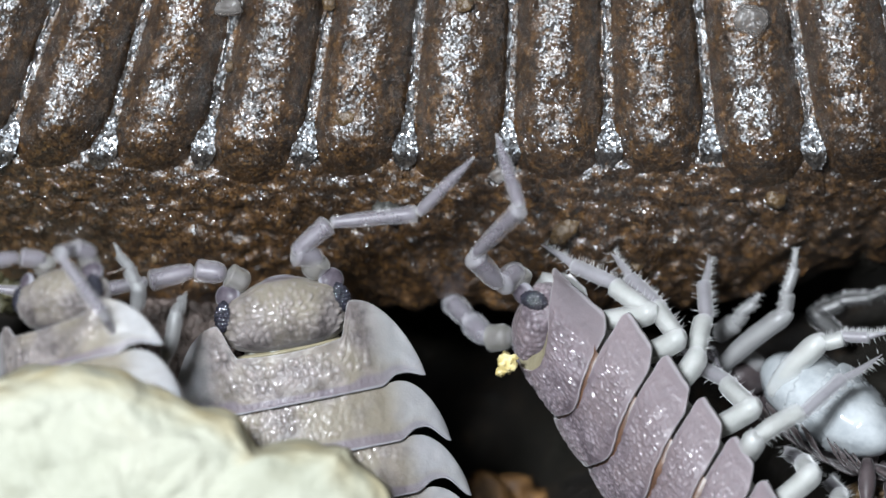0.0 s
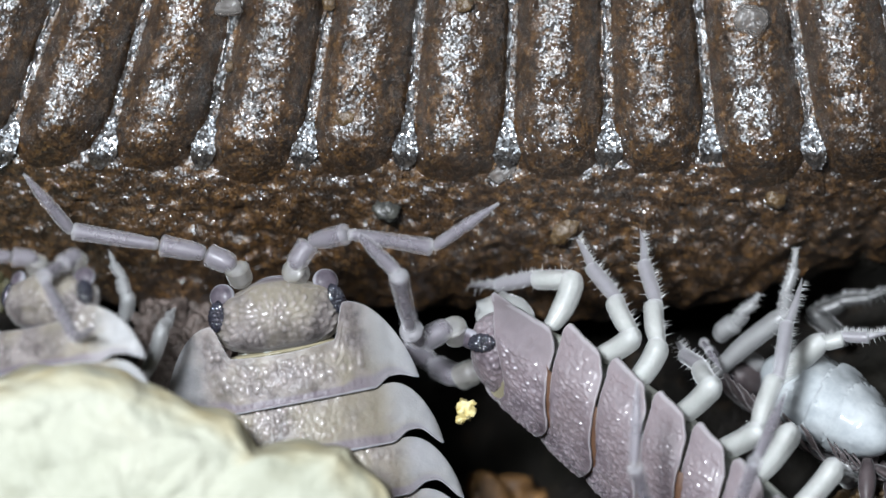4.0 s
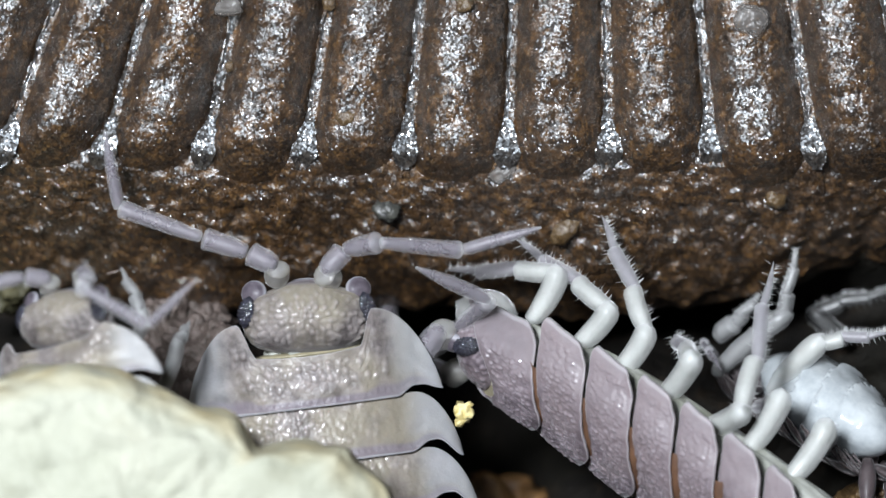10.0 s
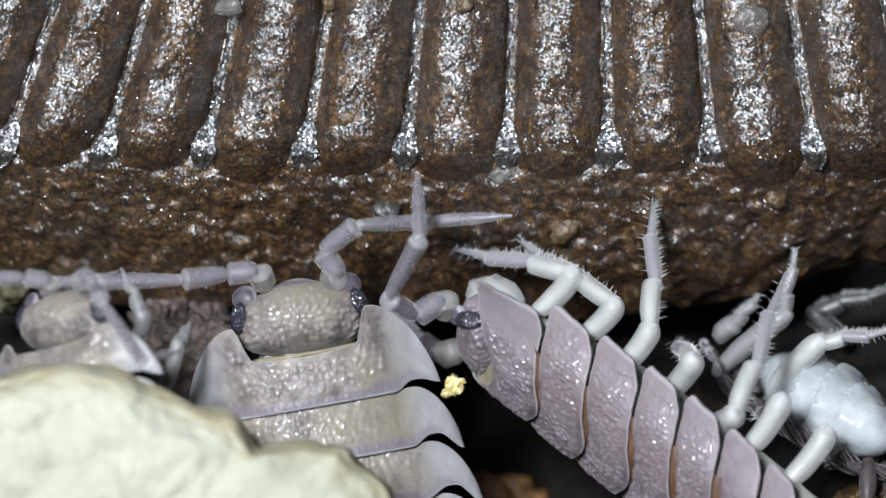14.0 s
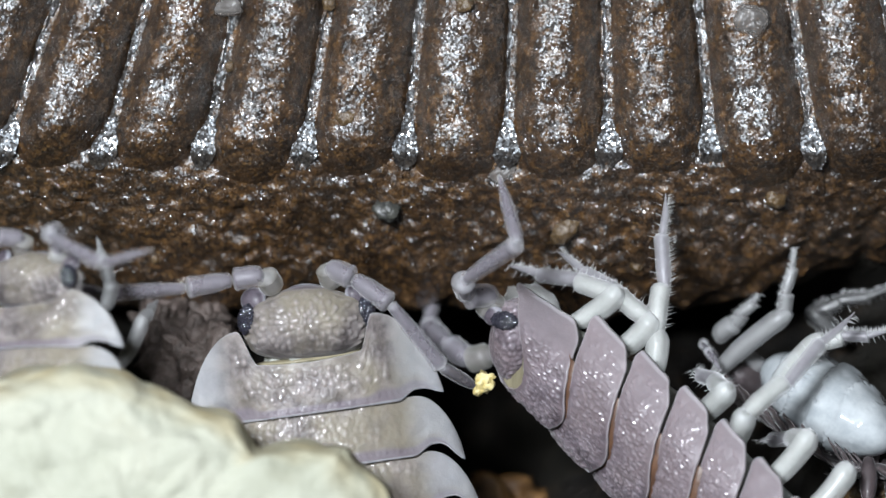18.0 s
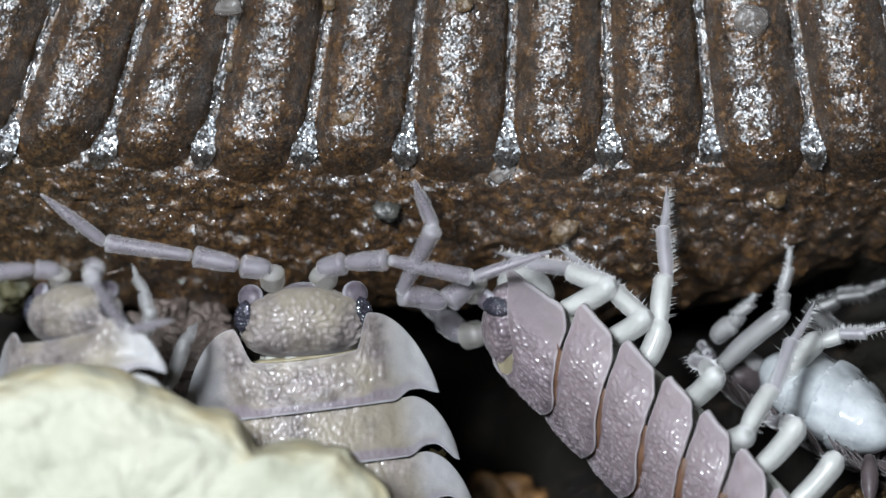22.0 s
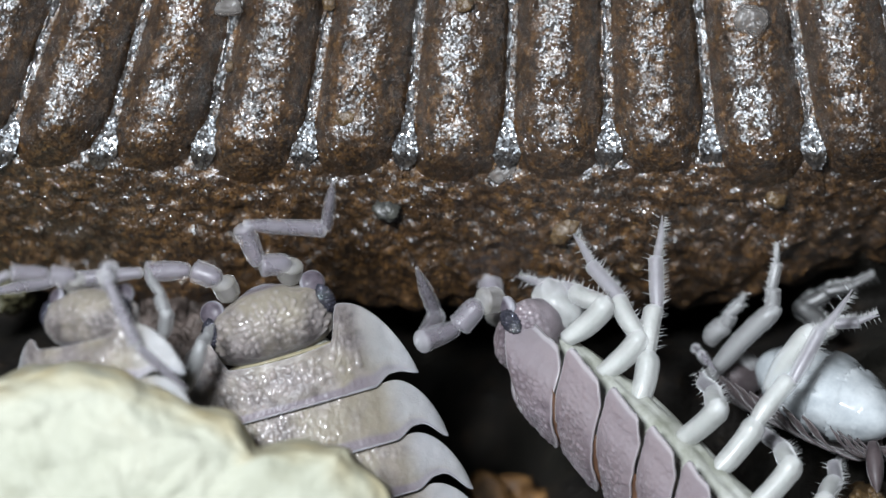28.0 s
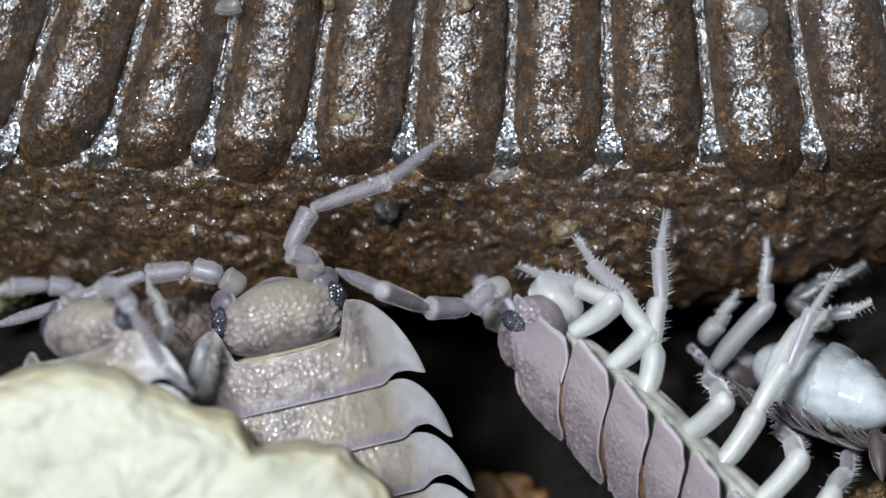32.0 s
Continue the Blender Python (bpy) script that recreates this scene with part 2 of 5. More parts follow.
def tube(length, profile, sides=12, steps=14, bend=0.0):
    """A limb piece along +Y from the origin; profile(s) gives its radius; bend bows it sideways in mm."""
    v, r = [], []
    ss = [0.5 - 0.5 * math.cos(math.pi * i / steps) for i in range(steps + 1)]
    for s in ss:
        rad = profile(s)
        for j in range(sides):
            a = 2 * math.pi * j / sides
            v.append((rad * math.cos(a) + bend * math.sin(math.pi * s), s * length, rad * math.sin(a)))
            r.append(min(1.0, max(0.0, (abs(s - 0.5) - 0.41) * 11)))
    f = grid_faces(steps + 1, sides, True)
    f.append(tuple(reversed(range(sides))))
    f.append(tuple(range(steps * sides, (steps + 1) * sides)))
    return (v, f), r


def smooth_step(t):
    t = max(0.0, min(1.0, t))
    return t * t * (3 - 2 * t)


def limb_profile(r0, r1, length, point=False, waist=0.62, flare=0.10, cap=0.35):
    """Narrow at its root, widest before the far joint, where it ends in a short rounded cup."""
    def prof(s):
        r = r0 + (r1 - r0) * s
        r *= waist + (1 - waist) * smooth_step(s / 0.42)
        r *= 1.0 + flare * math.exp(-((s - 0.90) / 0.09) ** 2) * (0 if point else 1)
        q0, q1 = s * length / (0.5 * r0), (1 - s) * length / (r1 * (9 if point else cap))
        if q0 < 1:
            r *= math.sqrt(max(0.0, 1 - (1 - q0) ** 2))
        if q1 < 1:
            r *= 0.35 + 0.65 * q1 if point else math.sqrt(max(0.0, 1 - 0.8 * (1 - q1) ** 2))
        return max(r, 0.004)
    return prof


def bristles(length, radius, count, seed, reach=0.10):
    rnd = random.Random(seed)
    v, f = [], []
    for k in range(count):
        s = 0.08 + 0.88 * k / max(1, count - 1)
        a = rnd.uniform(-0.6, 0.6) + (math.pi if k % 9 == 0 else 0)
        out = Vector((math.cos(a), 0.35, math.sin(a) * 0.8)).normalized()
        base = Vector((math.cos(a) * radius * 0.8, s * length, math.sin(a) * radius * 0.8))
        tip = base + out * reach * rnd.uniform(0.7, 1.2)
        n = len(v)
        w = 0.009
        v += [tuple(base + Vector((0, w, w))), tuple(base + Vector((0, -w, w))), tuple(base + Vector((0, 0, -w))), tuple(tip)]
        f += [(n, n + 1, n + 3), (n + 1, n + 2, n + 3), (n + 2, n, n + 3)]
    return v, f


# ---- the ground ----
def bell(x, y, cx, cy, r):
    return math.exp(-((x - cx) ** 2 + (y - cy) ** 2) / (r * r))


def ground_height(x, y):
    """Height of the soil in mm over the plan point x, y: raised beds with dark gaps between."""
    z = -0.25
    z -= 2.2 * math.exp(-((y - 545) / 70) ** 2)
    z -= 5.5 * bell(x, y, 880, 720, 190) + 2.6 * bell(x, y, 820, 860, 120)
    z -= 2.4 * bell(x, y, 1330, 560, 150) + 2.0 * bell(x, y, 1420, 830, 110)
    z -= 1.6 * bell(x, y, 330, 560, 110) + 1.8 * bell(x, y, -20, 560, 90)
    q = Vector((x / 60, y / 60, 0.3))
    return z + 0.35 * noise.noise(q) + 0.18 * noise.noise(q * 2.7) + 0.08 * noise.noise(q * 6.1)


def build_ground():
    near = list(range(-300, 1901, 22))
    xs = [-60000, -16000, -5000, -1600, -700] + near + [2300, 3200, 6600, 17600, 61600]
    ys = [-60000, -16000, -5000, -1600, -700] + list(range(-300, 1301, 22)) + [1700, 2600, 6000, 17000, 61000]
    v = []
    for y in ys:
        for x in xs:
            p = spot(x, y, FOCUS_Z)
            v.append((p.x / MM, p.y / MM, ground_height(x, y)))
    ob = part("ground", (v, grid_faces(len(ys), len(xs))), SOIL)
    ob.data.flip_normals()
    return tagged(ob, "damp dark brown crumbly soil with deep gaps, blackened for their shade", "soil", kind="structure")


# ---- the ribbed husk ----
def groove_slope(x):
    return (x - 1000) * 0.00036


def rib_coord(x, y):
    """Which rib a plan point falls on: whole numbers are the grooves between ribs."""
    xb = (x + 1000 * 0.00036 * (y - 250)) / (1 + 0.00036 * (y - 250))
    return (xb - 186) / (176.5 + 0.002 * (xb - 186))


def husk_edge(x):
    """Plan y of the husk's lower rim."""
    return 545 + 12 * math.sin(x / 130) + 8 * math.sin(x / 53 + 1) - 60 * max(0, (260 - x) / 260) - 75 * max(0, (x - 1240) / 330)


HUSK_PROFILE = [(-1.9, -0.6), (-1.6, 1.0), (-1.25, 1.6), (-0.8, 1.72), (-0.3, 1.68), (0.0, 1.62), (0.14, 1.57), (0.27, 1.46), (0.39, 1.24), (0.51, 0.94), (0.63, 0.60), (0.76, 0.22), (0.88, -0.22), (1.0, -0.85), (0.98, -1.5), (0.86, -2.5), (0.7, -3.6), (-1.7, -3.6)]


def profile_at(table, s):
    k = s * (len(table) - 1)
    i = min(int(k), len(table) - 2)
    t = k - i
    p = [Vector(table[max(0, min(len(table) - 1, j))]) for j in (i - 1, i, i + 1, i + 2)]
    return 0.5 * (2 * p[1] + (p[2] - p[0]) * t + (2 * p[0] - 5 * p[1] + 4 * p[2] - p[3]) * t * t + (3 * p[1] - p[0] - 3 * p[2] + p[3]) * t ** 3)


def husk_top(x, y):
    """Height of the husk's face (without ribs) over a plan point."""
    e = husk_edge(x)
    k = (y - 200) / (e - 200) if y > 200 else (y - 200) / 345
    pts = HUSK_PROFILE[:14]
    for (k0, z0), (k1, z1) in zip(pts, pts[1:]):
        if k0 <= k <= k1:
            return z0 + (z1 - z0) * (k - k0) / (k1 - k0)
    return pts[0][1] if k < pts[0][0] else -1.1


def grit(x, y, z=0.0):
    q = Vector((x / 26, y / 26, z / 0.25))
    return 0.055 * noise.noise(q) + 0.034 * noise.noise(q * 2.3) + 0.026 * noise.noise(q * 4.7)


def rib_rise(x, y):
    """Height of a rib over the face: round ridges that lean, with a deep trough past their steep flank, and end in a blunt nose."""
    c = rib_coord(x, y)
    f = c - math.floor(c)
    i = math.floor(c)
    crest = 0.45 + 0.03 * math.sin(i * 1.7)
    u = (f - crest) / (crest - 0.07) if f < crest else (f - crest) / (0.93 - crest)
    nose = 290 + 9 * math.sin(i * 2.3) - (18 if i < 1 else 0)
    across = 1 - abs(u) ** 2.6 if abs(u) < 1 else -0.6 * min(1.0, (abs(u) - 1) * 5) * (1 if u > 0 else 0.1)
    if y > nose - 75:
        q = min(1.6, (y - (nose - 75)) / 105)
        across = across - q ** 2.8 if across > 0 else across * max(0, 1 - q)
    swell = 0.11 * noise.noise(Vector((c * 1.3, y / 80, i * 3.1))) + 0.045 * noise.noise(Vector((c * 3.4, y / 34, i * 1.9)))
    wrinkle = 0.020 * abs(noise.noise(Vector((x / 17, y / 13, i * 2.0))))
    return 0.52 * across + swell * min(1, max(0.2, across + 0.4)) - wrinkle


def build_husk():
    husk = tagged(new("ribbed_husk"), "wet dark brown ribbed husk caked with gritty soil", "husk")
    husk.location = spot(784, 250, -3.4)
    o = husk.location / MM
    nx, ns = 420, 150
    v = []
    for i in range(ns + 1):
        s = i / ns
        k, z = profile_at(HUSK_PROFILE, s)
        for j in range(nx + 1):
            x = -330 + 2230 * j / nx
            e = husk_edge(x)
            y = 200 + k * (e - 200) if k > 0 else 200 + k * 345
            h = z + 1.35 * grit(x, y, z) + 0.10 * noise.noise(Vector((x / 120, y / 70, z)))
            # sunken water film in the grooves
            c = rib_coord(x, y)
            u = abs((c - math.floor(c)) * 2 - 1)
            if y < 300 and z > 1.2:
                h -= 0.12 * smooth_step((300 - y) / 110)
            p = spot(x, y + 18 * noise.noise(Vector((x / 40, z * 2, 5))) * (1 if z < 1 else 0), FOCUS_Z)
            v.append((p.x / MM - o.x, p.y / MM - o.y, h - o.z))
    f = grid_faces(ns + 1, nx + 1)
    for col in (0, nx):
        f.append(tuple(i * (nx + 1) + col for i in range(ns + 1)))
    body = part("body", (v, f), HUSK, husk)
    # ribs, each a mesh of its own, sunk a little into the face
    for i in range(-3, 10):
        v = []
        na, nl = 84, 190
        for b in range(nl + 1):
            y = -300 + 660 * b / nl
            for a in range(na + 1):
                c = i + 0.005 + 0.99 * a / na
                xb = 186 + 176.5 * c + 0.002 * 176.5 * c * 176.5 * c / 176.5
                x = xb + groove_slope(xb) * (y - 250)
                h = husk_top(x, y) + max(-0.38, rib_rise(x, y)) + grit(x + 300, y) * 0.5
                p = spot(x, y, FOCUS_Z)
                v.append((p.x / MM - o.x, p.y / MM - o.y, h - o.z))
        part("rib", (v, [q[::-1] for q in grid_faces(nl + 1, na + 1)]), HUSK, husk)
    # water standing in the grooves, widening to a pool at the foot of each
    for i in range(-2, 10):
        v = []
        for b in range(141):
            y = -290 + 590 * b / 140
            half = 0.032 + 0.020 * noise.noise(Vector((i * 5.0, y / 50, 0))) + 0.026 * noise.noise(Vector((i * 5.0, y / 14, 4))) + 0.17 * max(0, (y - 190) / 95) ** 1.4 * (1 if y < 250 else max(0.02, (296 - y) / 46) ** 0.6)
            for a in range(9):
                w = -1 + a / 4
                c = i + w * half + 0.03 * noise.noise(Vector((i, y / 45, 3)))
                xb = 186 + 176.5 * c + 0.002 * 176.5 * c * c
                x = xb + groove_slope(xb) * (y - 250)
                h = husk_top(x, min(y, 190)) + 0.02 * max(0, y - 190) / 90 - 0.01 + (0.09 * noise.noise(Vector((i * 3.0, y / 33, 1))) - 0.03 if y < 215 else 0.0) + 0.014 * w * w + 0.010 * noise.noise(Vector((x / 12, y / 12, 8))) - 0.16 * smooth_step((y - 268 - 14 * noise.noise(Vector((x / 11, i, 2)))) / 34)
                p = spot(x, y, FOCUS_Z)
                v.append((p.x / MM - o.x, p.y / MM - o.y, h - o.z))
        part("water_film", (v, [q[::-1] for q in grid_faces(141, 9)]), WATER, husk, "glossy film of water in a groove")
    return husk


# ---- the pale stone ----
STONE_RIM = [(-20, 560), (13, 525), (24, 487), (29, 436), (37, 342), (48, 352), (62, 328), (76, 324), (87, 350), (100, 362), (114, 375), (135, 400), (170, 520), (215, 560), (270, 560), (320, 560), (340, 560)]


def stone_radius(a):
    a = (a + 20) % 360 - 20
    for (a0, r0), (a1, r1) in zip(STONE_RIM, STONE_RIM[1:]):
        if a0 <= a <= a1:
            t = (a - a0) / (a1 - a0)
            t = t * t * (3 - 2 * t)
            return r0 + (r1 - r0) * t
    return 560


def build_stone():
    levels = [(0.0, 0.0), (0.25, 0.0), (0.5, 0.0), (0.68, -0.02), (0.80, -0.06), (0.88, -0.14), (0.94, -0.28), (0.98, -0.5), (1.0, -0.85), (0.995, -1.5), (0.97, -2.6), (0.93, -4.4), (0.88, -7.0)]
    fine = []
    for (r0, z0), (r1, z1) in zip(levels, levels[1:]):
        for k in range(5):
            t = k / 5
            fine.append((r0 + (r1 - r0) * t, z0 + (z1 - z0) * t))
    fine.append(levels[-1])
    na = 220
    base = spot(180, 1000, 6.4) / MM
    v, edge = [], []
    for r, z in fine:
        for j in range(na):
            a = 360 * j / na
            rad = stone_radius(a) * r * UNIT * (EYE_Z - 6.4) / (EYE_Z - FOCUS_Z)
            q = Vector((rad * math.cos(radians(a)), rad * math.sin(radians(a)), z))
            w = q * 1.6
            q = q + Vector((noise.noise(w), noise.noise(w + Vector((9, 0, 0))), 0)) * 0.09 * min(1, r * 1.5)
            q.z += 0.16 * noise.noise(w * 0.9) + 0.07 * noise.noise(w * 2.6) + 0.03 * noise.noise(w * 6)
            v.append((q.x, q.y, q.z + 6.4 + 0.3))
            edge.append(max(0.0, min(1.0, (r - 0.84) / 0.12)) * (0.45 + 0.5 * noise.noise(w * 2.0)) if z > -1.2 else 0.35)
    f = grid_faces(len(fine), na, True)
    f.append(tuple(reversed([(len(fine) - 1) * na + j for j in range(na)])))
    ob = part("stone", (v, [q for q in f]), STONE, edge=[max(0, min(1, e)) for e in edge])
    ob.location = Vector((base.x, base.y, -0.3)) * MM
    return tagged(ob, "pale greenish cream limestone chip with yellowish edges lying on soil", "stone")


build_ground()
build_husk()
build_stone()


# ---- grains and pebbles ----
def lump(name, x, y, z, size, material, label, seed, category="grain", group=""):
    rx, ry, rz = size
    data = ball(rx, ry, rz, 12, 18, 0.35, 1.8, seed, 2.6)
    if name == "soil_clod":
        v, f = ball(rx, ry, rz, 44, 64, 0.55, 1.8, seed, 2.2)
        data = [tuple(Vector(p) * (1 + 0.16 * noise.noise(Vector(p) * 7) + 0.09 * noise.noise(Vector(p) * 17))) for p in v], f
    ob = part(name, data, material)
    ob.location = spot(x, y, z)
    ob.rotation_euler = (0.3 * math.sin(seed), 0.25 * math.cos(seed * 2), seed * 1.3)
    return tagged(ob, label, category, group)


def on_husk(x, y, sink=0.0):
    r = max(0, rib_rise(x, y)) if y < 300 else 0
    return husk_top(x, y) + r + sink


lump("quartz_grain", 1330, 38, on_husk(1330, 38, 0.02), (0.22, 0.24, 0.13), GRAIN_CLEAR, "clear greyish quartz grain stuck on a wet rib", 1, group="grains on the husk")
lump("sand_grain", 1372, 352, on_husk(1372, 352), (0.15, 0.12, 0.09), GRAIN_TAN, "small tan sand grain stuck on wet husk", 2, group="grains on the husk")
lump("sand_grain", 1000, 408, on_husk(1000, 408), (0.24, 0.14, 0.12), GRAIN_TAN, "translucent amber sand grain stuck on the husk's lower face", 3, group="grains on the husk")
lump("sand_grain", 1125, 468, on_husk(1125, 468), (0.11, 0.09, 0.10), GRAIN_TAN, "small tan sand grain stuck on the husk's lower face", 4, group="grains on the husk")
lump("sand_grain", 822, 8, on_husk(822, 8), (0.12, 0.12, 0.10), GRAIN_TAN, "orange sand grain on a wet rib", 5, group="grains on the husk")
lump("sand_grain", 406, 118, on_husk(406, 118, 0.1), (0.08, 0.06, 0.06), GRAIN_TAN, "tiny orange sand grain beside a groove", 6, group="grains on the husk")
lump("sand_grain", 275, 460, on_husk(275, 460), (0.06, 0.06, 0.06), GRAIN_TAN, "tiny tan sand grain stuck on wet husk", 7, group="grains on the husk")
lump("dark_grain", 684, 370, on_husk(684, 370), (0.18, 0.20, 0.10), GRAIN_DARK, "dark glossy mineral grain stuck on the husk", 8, group="grains on the husk")
lump("quartz_grain", 890, 305, on_husk(890, 305), (0.12, 0.20, 0.08), GRAIN_CLEAR, "small clear grain at the foot of a groove", 9, group="grains on the husk")
lump("sand_grain", 612, 205, on_husk(612, 205, -0.03), (0.14, 0.12, 0.05), GRAIN_TAN, "flat tan sand grain on a wet rib", 10, group="grains on the husk")
lump("quartz_grain", 402, 14, on_husk(402, 14, 0.25), (0.12, 0.22, 0.08), GRAIN_CLEAR, "pale grey flake in a groove", 11, group="grains on the husk")
lump("sand_grain", 582, 8, on_husk(582, 8, 0.1), (0.09, 0.10, 0.08), GRAIN_TAN, "small pale tan grain by a groove", 12, group="grains on the husk")
lump("sand_grain", 1420, 475, on_husk(1420, 475, -0.1), (0.09, 0.07, 0.07), PEBBLE, "small red-brown grain near the husk's rim", 13, group="grains on the husk")
for k, (gx, gy, gz, size) in enumerate(((868, 884, -2.6, 0.40), (908, 876, -3.0, 0.36), (940, 904, -2.8, 0.34))):
    lump("pebble", gx, gy, gz, (size, size * 0.75, size * 0.8), PEBBLE, "orange-brown pebble in the gap between woodlice", 21 + 3 * k, "pebble", "pebbles on the soil")
lump("soil_clod", 345, 640, 0.1, (0.66, 0.60, 0.7), PEBBLE_PALE, "pinkish grey soil clod between two woodlice", 23, "clod", "clods on the soil")
lump("soil_clod", 288, 585, -0.4, (0.42, 0.40, 0.5), PEBBLE_PALE, "grey-brown soil clod beside the clefts", 24, "clod", "clods on the soil")
lump("soil_clod", 365, 578, -0.6, (0.40, 0.30, 0.4), PEBBLE_PALE, "crumbly grey-brown soil clod below the husk's rim", 26, "clod", "clods on the soil")
lump("soil_clod", 20, 490, ground_height(20, 480) + 0.5, (0.5, 0.4, 0.5), OLIVE, "olive brown soil clod below the husk's rim", 25, "clod", "clods on the soil")
for k, (gx, gy) in enumerate(((1505, 886), (1535, 880), (1562, 876), (1590, 890))):
    lump("pebble", gx, gy, 0.9 + 0.05 * k, (0.20, 0.16, 0.9), GRAIN_TAN, "golden tan pebble lying in the soil", 30 + k, "pebble", "golden pebbles")


# ---- woodlice ----
def smooth(a, b, x):
    t = max(0.0, min(1.0, (x - a) / (b - a)))
    return t * t * (3 - 2 * t)


def knob_field(seed, size):
    """Jittered round warts on a plan: returns a function of x, y in mm giving 0 to 1."""
    rnd = random.Random(seed)
    table = {}

    def centre(i, j):
        if (i, j) not in table:
            table[(i, j)] = (i + rnd.uniform(0.12, 0.88), j + rnd.uniform(0.12, 0.88), rnd.uniform(0.25, 1.0))
        return table[(i, j)]

    def field(x, y):
        gx, gy = x / size, y / size
        i0, j0 = math.floor(gx), math.floor(gy)
        best = 0.0
        for i in (i0 - 1, i0, i0 + 1):
            for j in (j0 - 1, j0, j0 + 1):
                cx, cy, k = centre(i, j)
                d = math.hypot(gx - cx, (gy - cy) * 0.8)
                if d < 0.52:
                    best = max(best, k * (1 - (d / 0.52) ** 2))
        return best
    return field


def flap_margins(a, y0, y1, yc, first, lobe):
    """Front and hind margin of a flat-lying plate at a, the share of its half width."""
    tail = y1 + 0.13 * smooth(0.64, 0.79, a) + (yc - y1 - 0.13) * smooth(0.82, 1.0, a) ** 1.3
    if first:
        peak = y0 + lobe
        front = y0 - 0.06 * max(0, 1 - (a / 0.42) ** 2) + lobe * smooth(0.40, 0.53, a)
        if a > 0.53:
            front = yc + (peak - yc) * max(0.0, 1 - ((a - 0.53) / 0.47) ** 2.0) ** 0.74
    else:
        shoulder = y0 + 0.04
        front = y0 + 0.22 * (1 - smooth(0.42, 0.62, a)) + 0.04 * smooth(0.5, 0.7, a)
        if a > 0.70:
            front = yc + (shoulder - yc) * max(0.0, 1 - ((a - 0.70) / 0.30) ** 2.0) ** 0.62
    return front, tail


SWEEP = 0.62


def side_margins(a, y0, y1, first):
    """Front and hind margin of a plate of the animal that lies on its side: narrow gaps over brown folds, rounded lower ends swept forwards."""
    q = max(0.0, (a - 0.78) / 0.22)
    r = max(0.0, (a - 0.82) / 0.18)
    turn_in = 1 - math.sqrt(max(0.0, 1 - q * q))
    if first:
        front = y0 - 0.03 + 0.05 * smooth(0.30, 0.55, a) - 0.08 * turn_in
    else:
        front = y0 + 0.03 + 0.05 * (1 - smooth(0.05, 0.30, a)) - 0.03 * smooth(0.60, 0.85, a) - 0.15 * turn_in
    tail = y1 + 0.05 * smooth(0.04, 0.35, a) - 0.02 * smooth(0.55, 0.75, a) + 0.12 * (1 - math.sqrt(max(0.0, 1 - r * r)))
    bow = SWEEP * a ** 1.6 * (1.60 if first else 1.0)
    bow_tail = SWEEP * a ** 1.6
    return front + bow, tail + bow_tail


